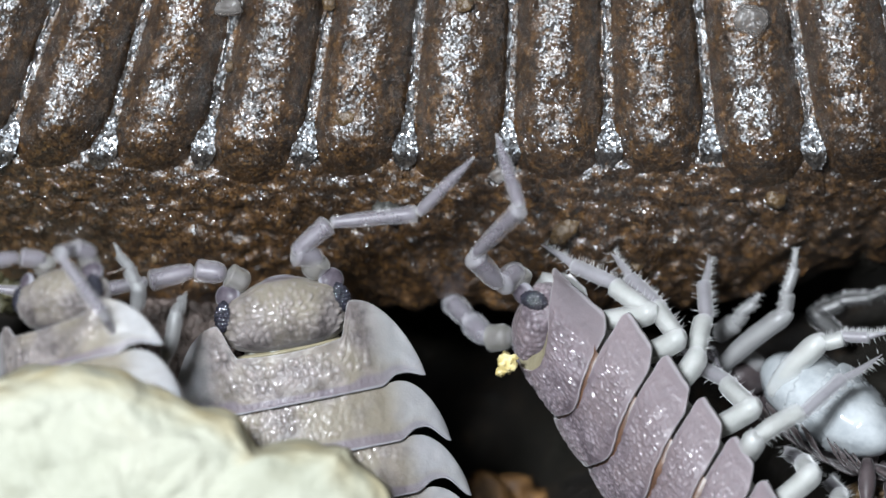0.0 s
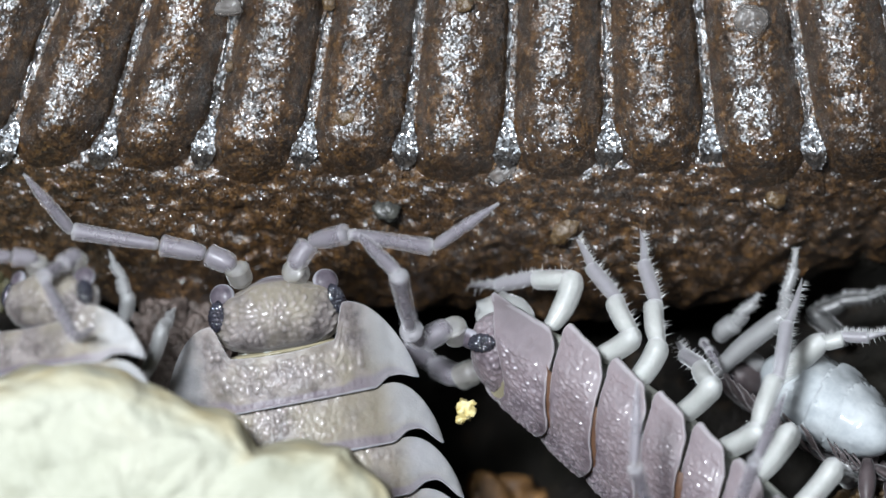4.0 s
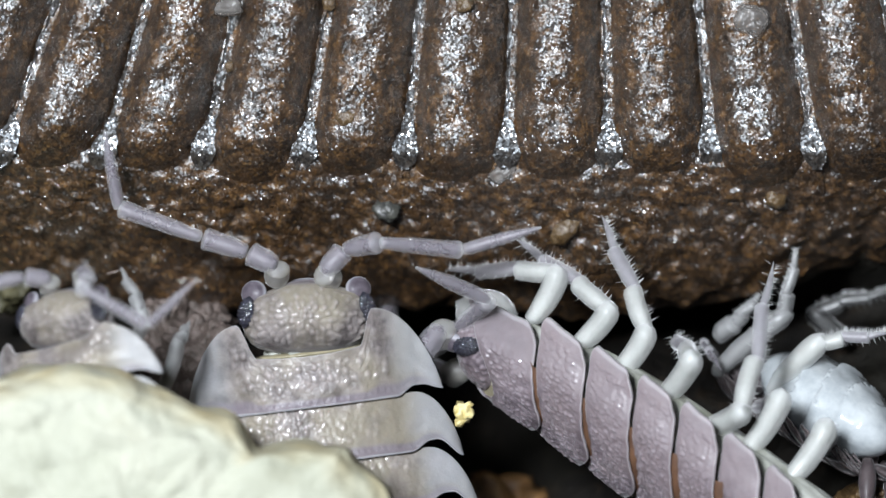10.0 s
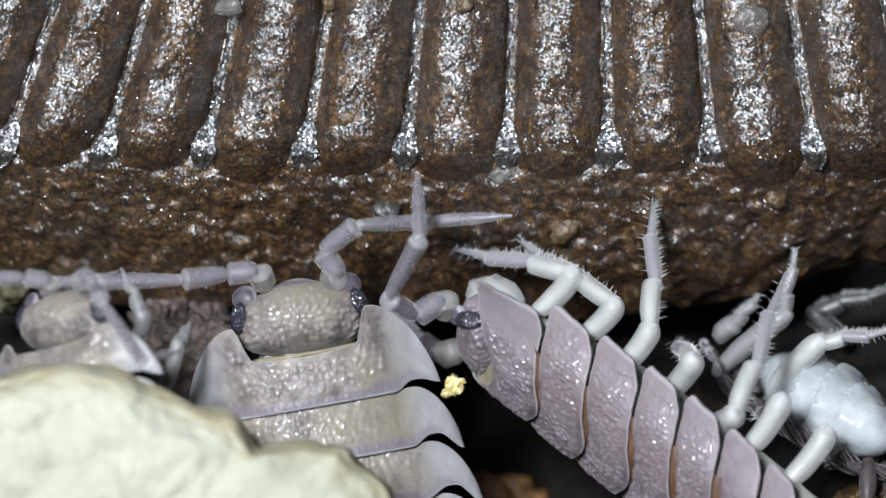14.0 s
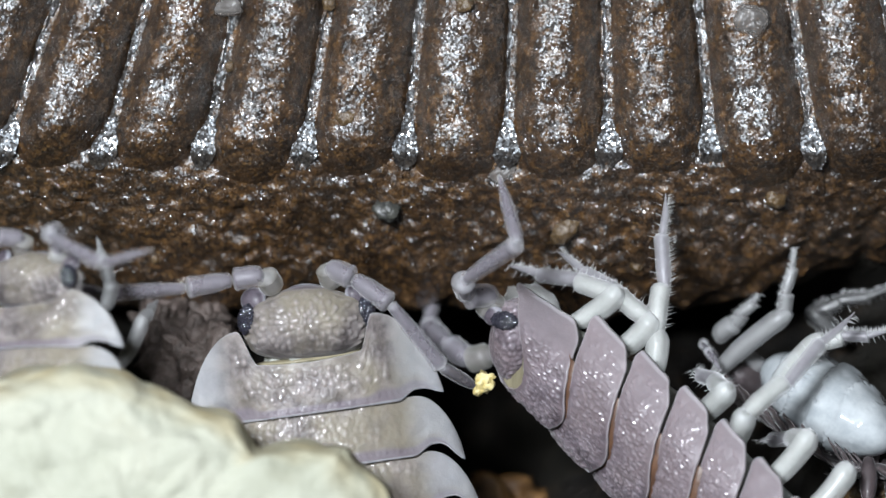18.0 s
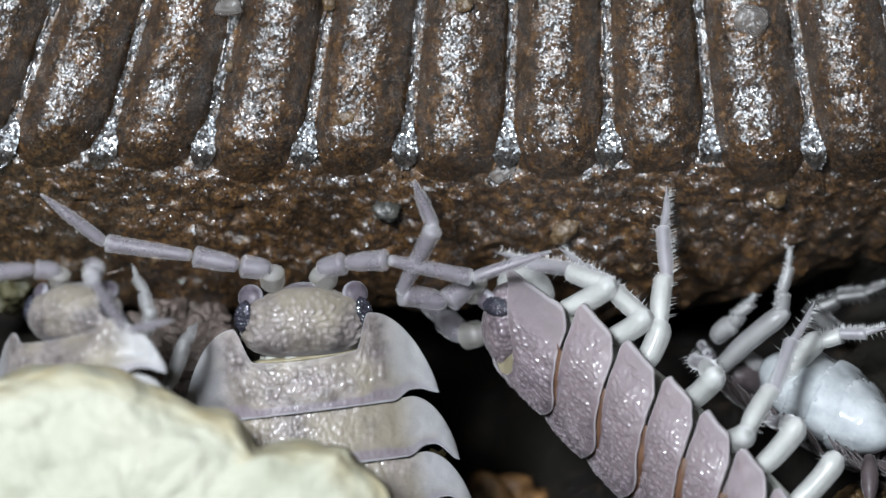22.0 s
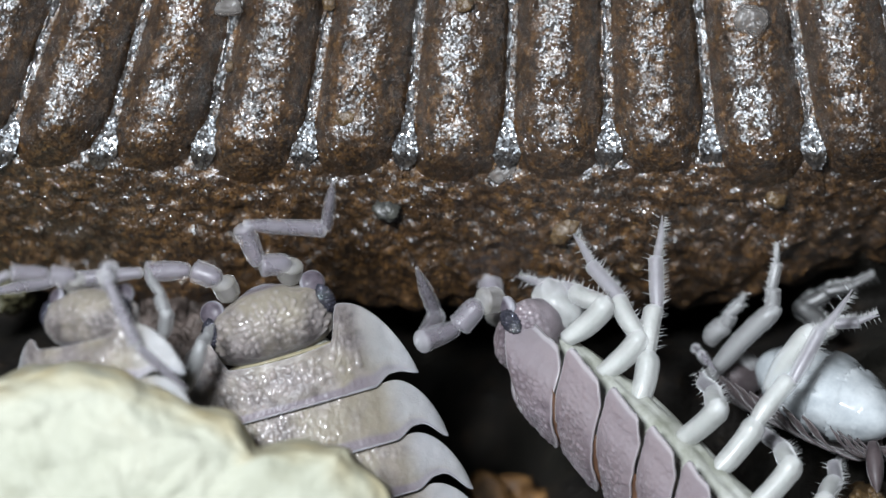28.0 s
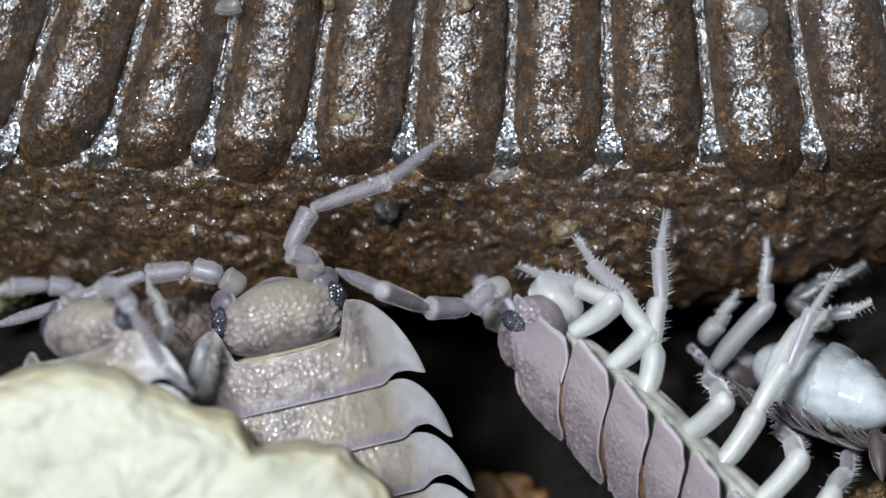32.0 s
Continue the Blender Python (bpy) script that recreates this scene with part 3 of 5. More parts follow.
def tergite(w, y0, y1, yc, h, first, seed, sc, nu=96, nv=30, wf=1.0, hf=1.0, blunt=False, lobe=0.50):
    """One back plate: domed, warty, with flared side flaps whose hind corners point backwards."""
    wart = knob_field(seed, 0.118 if not blunt else 0.078)
    small = knob_field(seed + 7, 0.062)
    top, rims, knobs, bands = [], [], [], []
    for i in range(nv + 1):
        v = i / nv
        for j in range(nu + 1):
            u = -1 + 2 * j / nu
            a = abs(u)
            front, tail = side_margins(a, y0, y1, first) if blunt else flap_margins(a, y0, y1, yc, first, lobe)
            y = front + (tail - front) * v
            x = w * u * (1 - ((0.55 - 0.19 * v) if first else 0.17) * a ** 1.5 if blunt else 1.0)
            z = h * (1 - a ** 2.3) + 0.10 * smooth(0.80, 1.0, a)
            z -= (0.20 if not first else 0.05) * (1 - v) ** 1.3 * (1 - 0.4 * a) * (0.5 if blunt else 1)
            z += (0.003 if blunt else 0.014) * math.exp(-((v - 0.965) / 0.03) ** 2)
            if blunt:
                z += 0.04 * math.exp(-((a - 0.74) / 0.17) ** 2) * math.sin(math.pi * v)
                zone = smooth(0.05, 0.16, v) * (1 - smooth(0.84, 0.94, v)) * (1 - 0.35 * smooth(0.60, 0.80, a)) * (1 - smooth(0.88, 0.96, a))
            else:
                zone = smooth(0.08, 0.20, v) * (1 - smooth(0.72, 0.84, v)) * (1 - smooth(0.54, 0.70, a))
                zone *= 0.35 + 0.65 * smooth(-0.25, 0.1, noise.noise(Vector((x * 1.1, y * 2.2, seed * 1.3))))
            k = max(wart(x, y), 0.55 * small(x, y)) * zone
            bead = 0.5 * (0.5 + 0.5 * math.sin(x * 62 + 2 * noise.noise(Vector((x * 2, 0, seed))))) * math.exp(-((v - 0.90) / 0.03) ** 2) * (1 - smooth(0.55, 0.8, a))
            z += (0.036 if not blunt else 0.032) * k + 0.014 * bead + 0.016 * noise.noise(Vector((x * 6, y * 6, seed)))
            top.append((x * sc * wf, y * sc, z * sc * hf))
            if blunt:
                edge = max(0.5 * smooth(0.975, 0.995, v), 0.6 * (1 - smooth(0.0, 0.03, v)) * smooth(0.3, 0.5, a), 0.6 * smooth(0.97, 0.99, a))
                rims.append(edge)
                bands.append(0.75 * smooth(0.45, 0.75, a))
            else:
                flap = smooth(0.56, 0.80, a) * (1 - 0.55 * smooth(0.66, 0.92, v) * (1 - smooth(0.80, 0.95, a)))
                rims.append(max(0.72 * flap, 0.8 * smooth(0.965, 0.99, v), 0.4 * (1 - smooth(0.0, 0.03, v)) if first else 0, smooth(0.97, 0.995, a)))
                bands.append(0.85 * smooth(0.80, 0.88, v))
            knobs.append(k)
    n = len(top)
    under = [(x, y, z - (0.035 if blunt else 0.06) * sc) for x, y, z in top]
    f = grid_faces(nv + 1, nu + 1)
    faces = [q[::-1] for q in f] + [tuple(n + i for i in q) for q in f]
    ring = [j for j in range(nu + 1)] + [i * (nu + 1) + nu for i in range(1, nv + 1)] + [nv * (nu + 1) + j for j in range(nu - 1, -1, -1)] + [i * (nu + 1) for i in range(nv - 1, 0, -1)]
    for k in range(len(ring)):
        a, b = ring[k], ring[(k + 1) % len(ring)]
        faces.append((a, b, n + b, n + a))
    return (top + under, faces), rims + rims, knobs + [0] * n, bands + bands


def head_mesh(sc, seed, short=1.0):
    """A broad warty head: straight hind rim, rounded sides, a low median lobe in front."""
    wart = knob_field(seed + 50, 0.092)
    nu, nv = 90, 180
    verts, knobs, rims, bands = [], [], [], []
    for i in range(nu + 1):
        th = math.pi * i / nu
        for j in range(nv):
            ph = 2 * math.pi * j / nv
            d = Vector((math.sin(th) * math.cos(ph), math.sin(th) * math.sin(ph), math.cos(th)))
            p = 2.7
            n = (abs(d.x) ** p + abs(d.y) ** p) ** (1 / p) / max(1e-6, math.hypot(d.x, d.y)) if i not in (0, nu) else 1
            n = 1 + (n - 1) * math.sin(th) ** 3
            x, y = d.x / n * 0.90, d.y / n * (0.50 if d.y < 0 else 0.50)
            z = d.z * (0.60 if d.z > 0 else 0.55)
            front = smooth(0.2, 0.5, y)
            y += 0.05 * math.exp(-(x / 0.30) ** 2) * front - 0.05 * math.exp(-((abs(x) - 0.52) / 0.14) ** 2) * front
            k = (wart(x, y) if d.z > 0.5 else wart(2.0 + 0.9 * z, y)) * smooth(-0.55, -0.2, d.z) * (1 - smooth(0.48, 0.54, y))
            s = 1 + 0.060 * k
            verts.append((x * s * sc, (y + 0.48) * short * sc, (z * s + 0.06) * sc))
            knobs.append(k)
            rims.append(0.6 * smooth(0.455, 0.49, -y) if d.z > 0 else 0.2)
            bands.append(0.8 * max(smooth(0.46, 0.53, y), smooth(0.40, 0.45, -y)))
    return (verts, grid_faces(nu + 1, nv, True)), rims, knobs, bands


def eye_mesh(sc):
    """A dark oval mound with round glossy facets raised on it."""
    v, f = ball(0.125, 0.20, 0.10, 48, 84)
    out = []
    for x, y, z in v:
        rise = 0.0
        if z > 0:
            j = round(y / 0.050)
            for row in (j - 1, j, j + 1):
                shift = 0.028 * (row % 2)
                cx = round((x - shift) / 0.056) * 0.056 + shift
                d = math.hypot(x - cx, y - row * 0.050) / 0.029
                if d < 1:
                    rise = max(rise, 0.034 * math.sqrt(1 - d * d))
        k = 1 + rise / max(0.05, math.sqrt(x * x + y * y + z * z))
        out.append((x * k * sc, y * k * sc, z * k * sc))
    return out, f


# plates: half width, front, hind margin, hind corner, height
PLATES = [(1.92, 0.01, -0.78, -0.74, 0.84), (2.10, -0.78, -1.58, -1.72, 0.86), (2.24, -1.58, -2.34, -2.54, 0.87), (2.34, -2.34, -3.02, -3.28, 0.87), (2.34, -3.02, -3.70, -4.00, 0.86), (2.22, -3.70, -4.38, -4.76, 0.84), (2.00, -4.38, -4.98, -5.40, 0.80)]
TAIL = [(1.22, -4.98, -5.30, -5.40, 0.62), (1.18, -5.26, -5.56, -5.70, 0.58), (1.36, -5.50, -5.82, -6.10, 0.52), (1.22, -5.76, -6.06, -6.36, 0.46), (1.02, -6.00, -6.28, -6.56, 0.40)]

FEELER_LENGTHS = (0.36, 0.46, 0.68, 1.26, 1.18)
FEELER_RADII = ((0.18, 0.175), (0.16, 0.165), (0.135, 0.155), (0.105, 0.125), (0.095, 0.02))
FEELER_NAMES = ("antenna_base", "antenna_article", "antenna_article", "antenna_article", "flagellum")


def feeler(thing, sc, material):
    """Five rigid pieces of one antenna, each along its own +Y; posed later by motions()."""
    out = []
    for name, length, (r0, r1) in zip(FEELER_NAMES, FEELER_LENGTHS, FEELER_RADII):
        last = name == "flagellum"
        prof = limb_profile(r0 * sc, r1 * sc, length * sc, last, 0.80, 0.06)
        if last:
            def prof(s, r0=r0 * sc, r1=r1 * sc):
                ring = 0.90 if abs(s - 0.46) < 0.03 else 1.0
                return max(0.006, (r0 + (r1 - r0) * (max(0, s - 0.50) / 0.50) ** 1.3) * ring * (0.75 + 0.25 * min(1, s / 0.1)))
        data, rim = tube(length * sc, prof, 14, 26)
        inner, _ = tube(length * sc * 0.94, lambda s: max(0.003, 0.70 * prof(s) * (1 - 0.15 * s)), 10, 16)
        inner = moved(inner, Matrix.Translation((0, length * sc * 0.03, 0)))
        out.append(part(name, data, FEELER_BASE if name == "antenna_base" else material, thing, rim=rim, core=(inner, FEELER_CORE)))
    return out


def leg_lengths(k):
    """Basis and shank; the hind legs are the longer ones."""
    return (0.74, 1.85) if k < 3 else (0.95, 2.15)


def leg(thing, sc, material, seed, lengths=(0.72, 1.8), hairy=False):
    """A basis and a bristly shank of three articles; posed later."""
    data, rim = tube(lengths[0] * sc * 1.12, limb_profile((0.145 if material is LEG else 0.13) * sc, (0.165 if material is LEG else 0.14) * sc, lengths[0] * sc, False, 0.78, 0.06, 1.1), 14, 28, 0.05 * sc)
    marrow = LEG_CORE if material is LEG else GREY_CORE
    thin = lambda d: ([(x * 0.62, y, z * 0.62) for x, y, z in d[0]], d[1])
    basis = part("leg_basis", data, material, thing, rim=rim, core=(thin(data), marrow))
    shank, hairs = None, []
    x, y, turn = 0.0, 0.0, -4.0
    for k, (share, r0, r1) in enumerate(((0.34, 0.138, 0.128), (0.36, 0.108, 0.096), (0.30, 0.074, 0.020))):
        length = lengths[1] * sc * share * 1.10
        data, rim = tube(length, limb_profile(r0 * sc, r1 * sc, length, k == 2, 0.80, 0.05, 0.6), 12, 22, 0.02 * sc * (k - 1))
        hairs.append(moved(bristles(length, 0.5 * (r0 + r1) * sc, 38 if k else 14, seed * 5 + k, 0.115 * sc), Matrix.Translation((x, y, 0)) @ Matrix.Rotation(radians(turn if k else 0), 4, "Z")))
        if shank is None:
            shank = part("leg_shank", data, material, thing, rim=rim, core=(thin(data), marrow))
            holder = shank
        else:
            p = part("leg_article", data, LEG_TIP if material is LEG else material, holder, rim=rim, core=(thin(data), FEELER_CORE if material is LEG else marrow))
            p.matrix_basis = pose(x * MM, y * MM, 0, 0, 0, turn)
        x, y, turn = x - math.sin(radians(turn)) * length * 0.90, y + math.cos(radians(turn)) * length * 0.90, turn + (14, -9, 0)[k]
    if hairy:
        h = join(*hairs)
        tagged(part("bristle_fringe", h, material, shank, "fine white bristles", rim=[1.0] * len(h[0])), kind="stuff")
    return basis, shank


def aim(a, b):
    """A pose at a whose +Y points at b."""
    d = (b - a).normalized()
    q = Vector((0, 1, 0)).rotation_difference(d)
    return Matrix.Translation(a) @ q.to_matrix().to_4x4()


def knee_of(a, b, l1, l2, pole):
    """The joint between a and b, with bones l1 and l2, on the side of pole."""
    d = b - a
    n = max(1e-9, d.length)
    n2 = min(n, (l1 + l2) * 0.999)
    x = (l1 * l1 - l2 * l2 + n2 * n2) / (2 * n2)
    hgt = math.sqrt(max(0.0, l1 * l1 - x * x))
    w = d / n
    side = pole - w * pole.dot(w)
    side.normalize()
    return a + w * x + side * hgt


HIP = (0.70, -0.10)


def woodlouse(label, sc, shell, limbs, feelers, seed, moving_legs=(), joint=MEMBRANE, pouch=False, wf=1.0, hf=1.0, blunt=False, lobe=0.50):
    """A whole animal: origin at the neck, +Y forwards, +Z its back."""
    thing = tagged(new("woodlouse"), label, "woodlouse", "woodlice by the husk")
    made = {"thing": thing, "sc": sc, "wf": wf, "hf": hf}
    short = 0.86 if blunt else 1.0
    hs = sc * (0.90 if blunt else 1.0)
    data, rim, knob, band = head_mesh(hs, seed, short)
    head = part("head", data, shell, thing, rim=rim, knob=knob, edge=band)
    made["head"] = head
    if blunt:
        head.scale = (0.82, 1.0, 1.0)
    for side in (-1, 1):
        eye = part("eye", eye_mesh(hs), EYE, head, "black compound eye with glossy facets")
        eye.matrix_basis = Matrix.Translation(Vector((side * 0.845, 0.60 * short, 0.26)) * MM * hs) @ Euler((0, radians(side * 52), radians(side * 12))).to_matrix().to_4x4()
        v, f = ball(0.19, 0.18, 0.11, 16, 28)
        side_lobe = part("head_lobe", ([(x * hs, y * hs, z * hs) for x, y, z in v], f), LOBE, head, "smooth purplish side lobe", rim=[0.7 * smooth(0.80, 1.0, math.hypot(x / 0.19, y / 0.18)) for x, y, z in v], knob=[0.0] * len(v))
        side_lobe.matrix_basis = Matrix.Translation(Vector((side * 0.74, 0.87 * short, 0.16)) * MM * hs) @ Euler((radians(-12), radians(side * 22), 0)).to_matrix().to_4x4()
    v, f = ball(0.27, 0.10, 0.12, 14, 30)
    part("median_lobe", ([(x * hs, (y + 0.955 * short) * hs, (z + 0.02) * hs) for x, y, z in v], f), LOBE, head, "smooth purplish brow lobe", rim=[0.7 * smooth(0.6, 1.0, y / 0.10) for x, y, z in v], knob=[0.0] * len(v))
    neck = [(x * sc, (y - 0.03 + 0.06 * x * x) * sc, (z - 0.06) * sc) for x, y, z in ball(0.78, 0.07, 0.34, 10, 24)[0]]
    if blunt and not pouch:
        w, y0, y1, yc, h = PLATES[0]
        arch = [(w * u * (1 - 0.55 * abs(u) ** 1.5) * sc * wf, (side_margins(abs(u), y0, y1, True)[0] - 0.05 + 0.05 * j) * sc, (h * (1 - abs(u) ** 2.3) - 0.05 - 0.035 * j) * sc * hf) for j in range(6) for u in np.linspace(-0.74, 0.74, 51)]
        part("neck", (arch, [q[::-1] for q in grid_faces(6, 51)]), MEMBRANE, thing, "yellowish neck membrane")
    elif not pouch:
        part("neck", (neck, ball(1, 1, 1, 10, 24)[1]), MEMBRANE, thing, "yellowish neck membrane")
    mouth = [(x * sc, (y + 0.45) * sc, (z - 0.42) * sc) for x, y, z in ball(0.55, 0.40, 0.30, 10, 20, 0.2, 3, seed)[0]]
    part("mouth", (mouth, ball(1, 1, 1, 10, 20)[1]), limbs, head, rim=[0.3] * len(mouth))
    made["plates"] = []
    for k, (w, y0, y1, yc, h) in enumerate(PLATES):
        fine = k < 5 and sc > 0.5
        data, rim, knob, band = tergite(w, y0, y1, yc, h, k == 0, seed * 20 + k, sc, 220 if fine else 64, 56 if fine else 20, wf, hf, blunt, lobe)
        made["plates"].append(part("back_plate", data, shell, thing, rim=rim, knob=knob, edge=band))
        if pouch:
            continue
        fold = [(x * sc * wf, (y + y1 + (0.02 if not blunt else 0.03)) * sc, (max(z, 0.0) - (0.10 if not blunt else 0.075)) * sc * hf) for x, y, z in ball(w * 0.72, 0.10, h * (0.92 if not blunt else 0.97), 12, 32)[0]]
        if blunt:
            arch = [(w * u * (1 - 0.17 * abs(u) ** 1.5) * sc * wf, (y1 - 0.10 + 0.06 * j + SWEEP * abs(u) ** 1.6) * sc, (h * (1 - abs(u) ** 2.3) - 0.050 - 0.02 * abs(j - 2.5) ** 1.5) * sc * hf) for j in range(6) for u in np.linspace(-0.60, 0.60, 41)]
            part("plate_joint", (arch, [q[::-1] for q in grid_faces(6, 41)]), joint, thing)
            continue
        part("plate_joint", (fold, ball(1, 1, 1, 12, 32)[1]), joint, thing)
    for k, (w, y0, y1, yc, h) in enumerate(TAIL):
        data, rim, knob, band = tergite(w, y0, y1, yc, h, False, seed * 20 + 10 + k, sc, 40, 10, wf, hf, blunt)
        part("tail_plate", data, shell, thing, rim=rim, knob=knob, edge=band)
    v = [(x * sc, (y - 6.35) * sc, (z + 0.12) * sc) for x, y, z in ball(0.42, 0.55, 0.16, 10, 18)[0]]
    part("telson", (v, ball(1, 1, 1, 10, 18)[1]), shell, thing, rim=[0.2] * len(v), knob=[0] * len(v))
    for side in (-1, 1):
        data, rim = tube((1.15 if not pouch else 1.6) * sc, lambda s: max(0.01, sc * (0.19 if not pouch else 0.27) * math.sin(math.pi * (0.14 + 0.86 * s)) ** 0.7), 12, 14)
        u = part("uropod", data, shell, thing, "pointed brown-grey tail appendage", rim=[0.6 * r for r in rim], knob=[0] * len(rim))
        u.matrix_basis = Matrix.Translation(Vector((side * 0.55, -6.25, 0.05)) * MM * sc) @ Euler((0, 0, radians(180 + side * 16))).to_matrix().to_4x4()
        if pouch:
            u.matrix_basis = Matrix.Translation(Vector((side * 0.55, -5.9, 0.0)) * MM * sc) @ Euler((radians(127), 0, radians(side * 5))).to_matrix().to_4x4()
    if not pouch:
      bel = [(x * sc, (y - 2.7) * sc, (z + (0.02 if blunt else -0.10)) * sc) for x, y, z in ball((1.30 if not blunt else 1.16) * wf, 3.0, (0.55 if not blunt else 0.52) * hf, 40, 56, 0.10, 5, seed, 2.4)[0]]
      part("belly", (bel, ball(1, 1, 1, 40, 56)[1]), BELLY, thing, "pale greenish white belly")
    if pouch:
        v, f = ball(1, 1, 1, 80, 150)
        pl = []
        for x, y, z in v:
            saw = ((y * 2.9 + 0.9 * x * x + 0.06 * noise.noise(Vector((x, y, z)) * 4)) % 1.0)
            k = 1 + 0.17 * saw ** 2.4 * (1 - abs(y)) + 0.03 * noise.noise(Vector((x, y, z)) * 3)
            pl.append((x * 1.45 * k * sc, (y * 2.8 - 3.0) * sc, (z * 1.15 * k - 0.62) * sc))
        part("brood_pouch", (pl, f), POUCH, thing, "glossy bluish white overlapping brood pouch")
    made["feelers"] = [feeler(thing, sc, feelers), feeler(thing, sc, feelers)]
    made["legs"] = {}
    for k in range(7):
        for side in (-1, 1):
            if (pouch or blunt) and (k, side) not in moving_legs:
                continue
            # upturned animal: one leg in the lit colour, far side in the shaded copy
            b, s = leg(thing, sc, LEG if pouch and (k, side) == (3, 1) else LEG_SHADED if pouch and side < 0 else limbs, seed * 30 + k * 2 + side, leg_lengths(k) if blunt and not pouch else (0.72, 1.8), hairy=(k, side) in moving_legs or (pouch and k < 4))
            made["legs"][(k, side)] = (b, s)
            if (k, side) not in moving_legs:
                y = -0.45 - 0.68 * k
                hip = Vector((side * 1.0 * wf, y, -0.35)) * sc * MM
                toe = Vector((side * 1.30, y + (0.10 - 0.10 * k), -2.0)) * sc * MM
                if blunt:
                    toe = Vector((side * 0.15, y + 0.4, -1.6)) * sc * MM
                kn = knee_of(hip, toe, 0.72 * sc * MM, 1.8 * sc * MM, Vector((side, 0, -0.25)) if not blunt else Vector((-side * 0.3, 0.3, -1)))
                b.matrix_basis = aim(hip, kn)
                s.matrix_basis = aim(kn, toe)
    return made


MIDDLE = woodlouse("taupe grey granulated woodlouse with yellowish mottling under the husk", 1.0, SHELL_TAUPE, LEG_GREY, FEELER, 1, wf=0.95)
LEFT = woodlouse("taupe grey woodlouse half hidden behind the pale stone", 0.82, SHELL_TAUPE, LEG_GREY, FEELER, 2, lobe=0.22)
RIGHT_LEGS = [(k, 1) for k in range(7)]
RIGHT = woodlouse("mauve grey woodlouse on its side, white bristly legs against the husk", 1.10, SHELL_MAUVE, LEG, FEELER, 3, RIGHT_LEGS, JOINT_BROWN, False, 0.62, 1.0, True)
# its grey legs carry the husk's shade in their colour
UPTURNED = woodlouse("upturned woodlouse with a bluish white brood pouch and dark back plates", 0.48, SHELL_DARK, LEG_GREY, FEELER, 4, [(0, 1), (1, 1), (3, 1), (3, -1)], MEMBRANE, True, 1.0, 1.0, True)
NEAR = woodlouse("pale grey woodlouse beside a clod reaching out with long antennae", 1.0, SHELL_MAUVE, LEG, FEELER, 5)

crumb = part("food_crumb", join(ball(0.15, 0.13, 0.13, 10, 14, 0.6, 2.5, 3), moved(ball(0.08, 0.07, 0.08, 8, 12, 0.6, 2.5, 8), Matrix.Translation((-0.08, -0.12, 0.0))), moved(ball(0.06, 0.05, 0.06, 8, 12, 0.6, 2.5, 9), Matrix.Translation((0.10, 0.08, 0.05)))), CRUMB)
tagged(crumb, "small pale yellow food crumb at a woodlouse's mouth", "crumb")


# ---- what moves ----
class Track:
    """Plan points over time."""

    def __init__(self):
        self.times, self.rows = [], []

    def add(self, t, *points):
        self.times.append(t)
        self.rows.append([c for p in points for c in p])

    def at(self, t):
        cols = np.array(self.rows, float)
        v = [float(np.interp(t, self.times, cols[:, k])) for k in range(cols.shape[1])]
        return [(v[i], v[i + 1]) for i in range(0, len(v), 2)]


MID_LEFT = Track()
MID_LEFT.add(0, (345, 478), (255, 500), (97, 530), (-42, 505))
MID_LEFT.add(0.5, (325, 475), (254, 480), (93, 469), (-40, 447))
MID_LEFT.add(1, (330, 488), (243, 500), (85, 517), (-40, 470))
MID_LEFT.add(1.5, (349, 466), (256, 447), (136, 373), (37, 308))
MID_LEFT.add(2, (345, 468), (255, 448), (103, 388), (50, 310))
MID_LEFT.add(2.5, (383, 432), (299, 400), (137, 382), (75, 320))
MID_LEFT.add(3, (362, 437), (280, 408), (133, 347), (55, 232))
MID_LEFT.add(3.5, (353, 447), (266, 438), (106, 415), (9, 326))
MID_LEFT.add(5.5, (405, 456), (321, 419), (169, 388), (163, 270))
MID_LEFT.add(6, (372, 460), (292, 432), (140, 390), (103, 262))
MID_LEFT.add(6.5, (383, 456), (293, 438), (137, 419), (76, 302))
MID_LEFT.add(7, (395, 448), (315, 412), (175, 340), (118, 217))
MID_LEFT.add(7.5, (399, 438), (316, 406), (163, 369), (106, 247))
MID_LEFT.add(8, (408, 447), (322, 420), (168, 375), (122, 243))
MID_LEFT.add(8.5, (395, 456), (303, 443), (154, 414), (76, 299))
MID_LEFT.add(9, (425, 450), (340, 412), (203, 330), (168, 210))
MID_LEFT.add(9.5, (438, 438), (355, 401), (234, 345), (234, 200))
MID_LEFT.add(10, (440, 447), (355, 420), (207, 367), (185, 222))
MID_LEFT.add(10.5, (431, 447), (353, 432), (199, 391), (158, 271))
MID_LEFT.add(11, (450, 452), (372, 415), (222, 375), (183, 292))
MID_LEFT.add(11.5, (395, 475), (306, 480), (150, 490), (10, 500))
MID_LEFT.add(12, (412, 448), (330, 425), (172, 403), (92, 300))
MID_LEFT.add(12.5, (410, 447), (327, 443), (169, 438), (85, 330))
MID_LEFT.add(13, (408, 470), (325, 465), (172, 440), (122, 312))
MID_LEFT.add(13.5, (427, 460), (344, 441), (191, 388), (176, 252))
MID_LEFT.add(14, (402, 485), (325, 495), (170, 500), (40, 500))
MID_LEFT.add(14.5, (414, 503), (330, 531), (200, 596), (80, 610))
MID_LEFT.add(16.5, (438, 475), (345, 438), (188, 401), (188, 261))
MID_LEFT.add(17, (395, 487), (307, 485), (152, 467), (85, 355))
MID_LEFT.add(17.5, (418, 503), (353, 549), (223, 640), (130, 720))
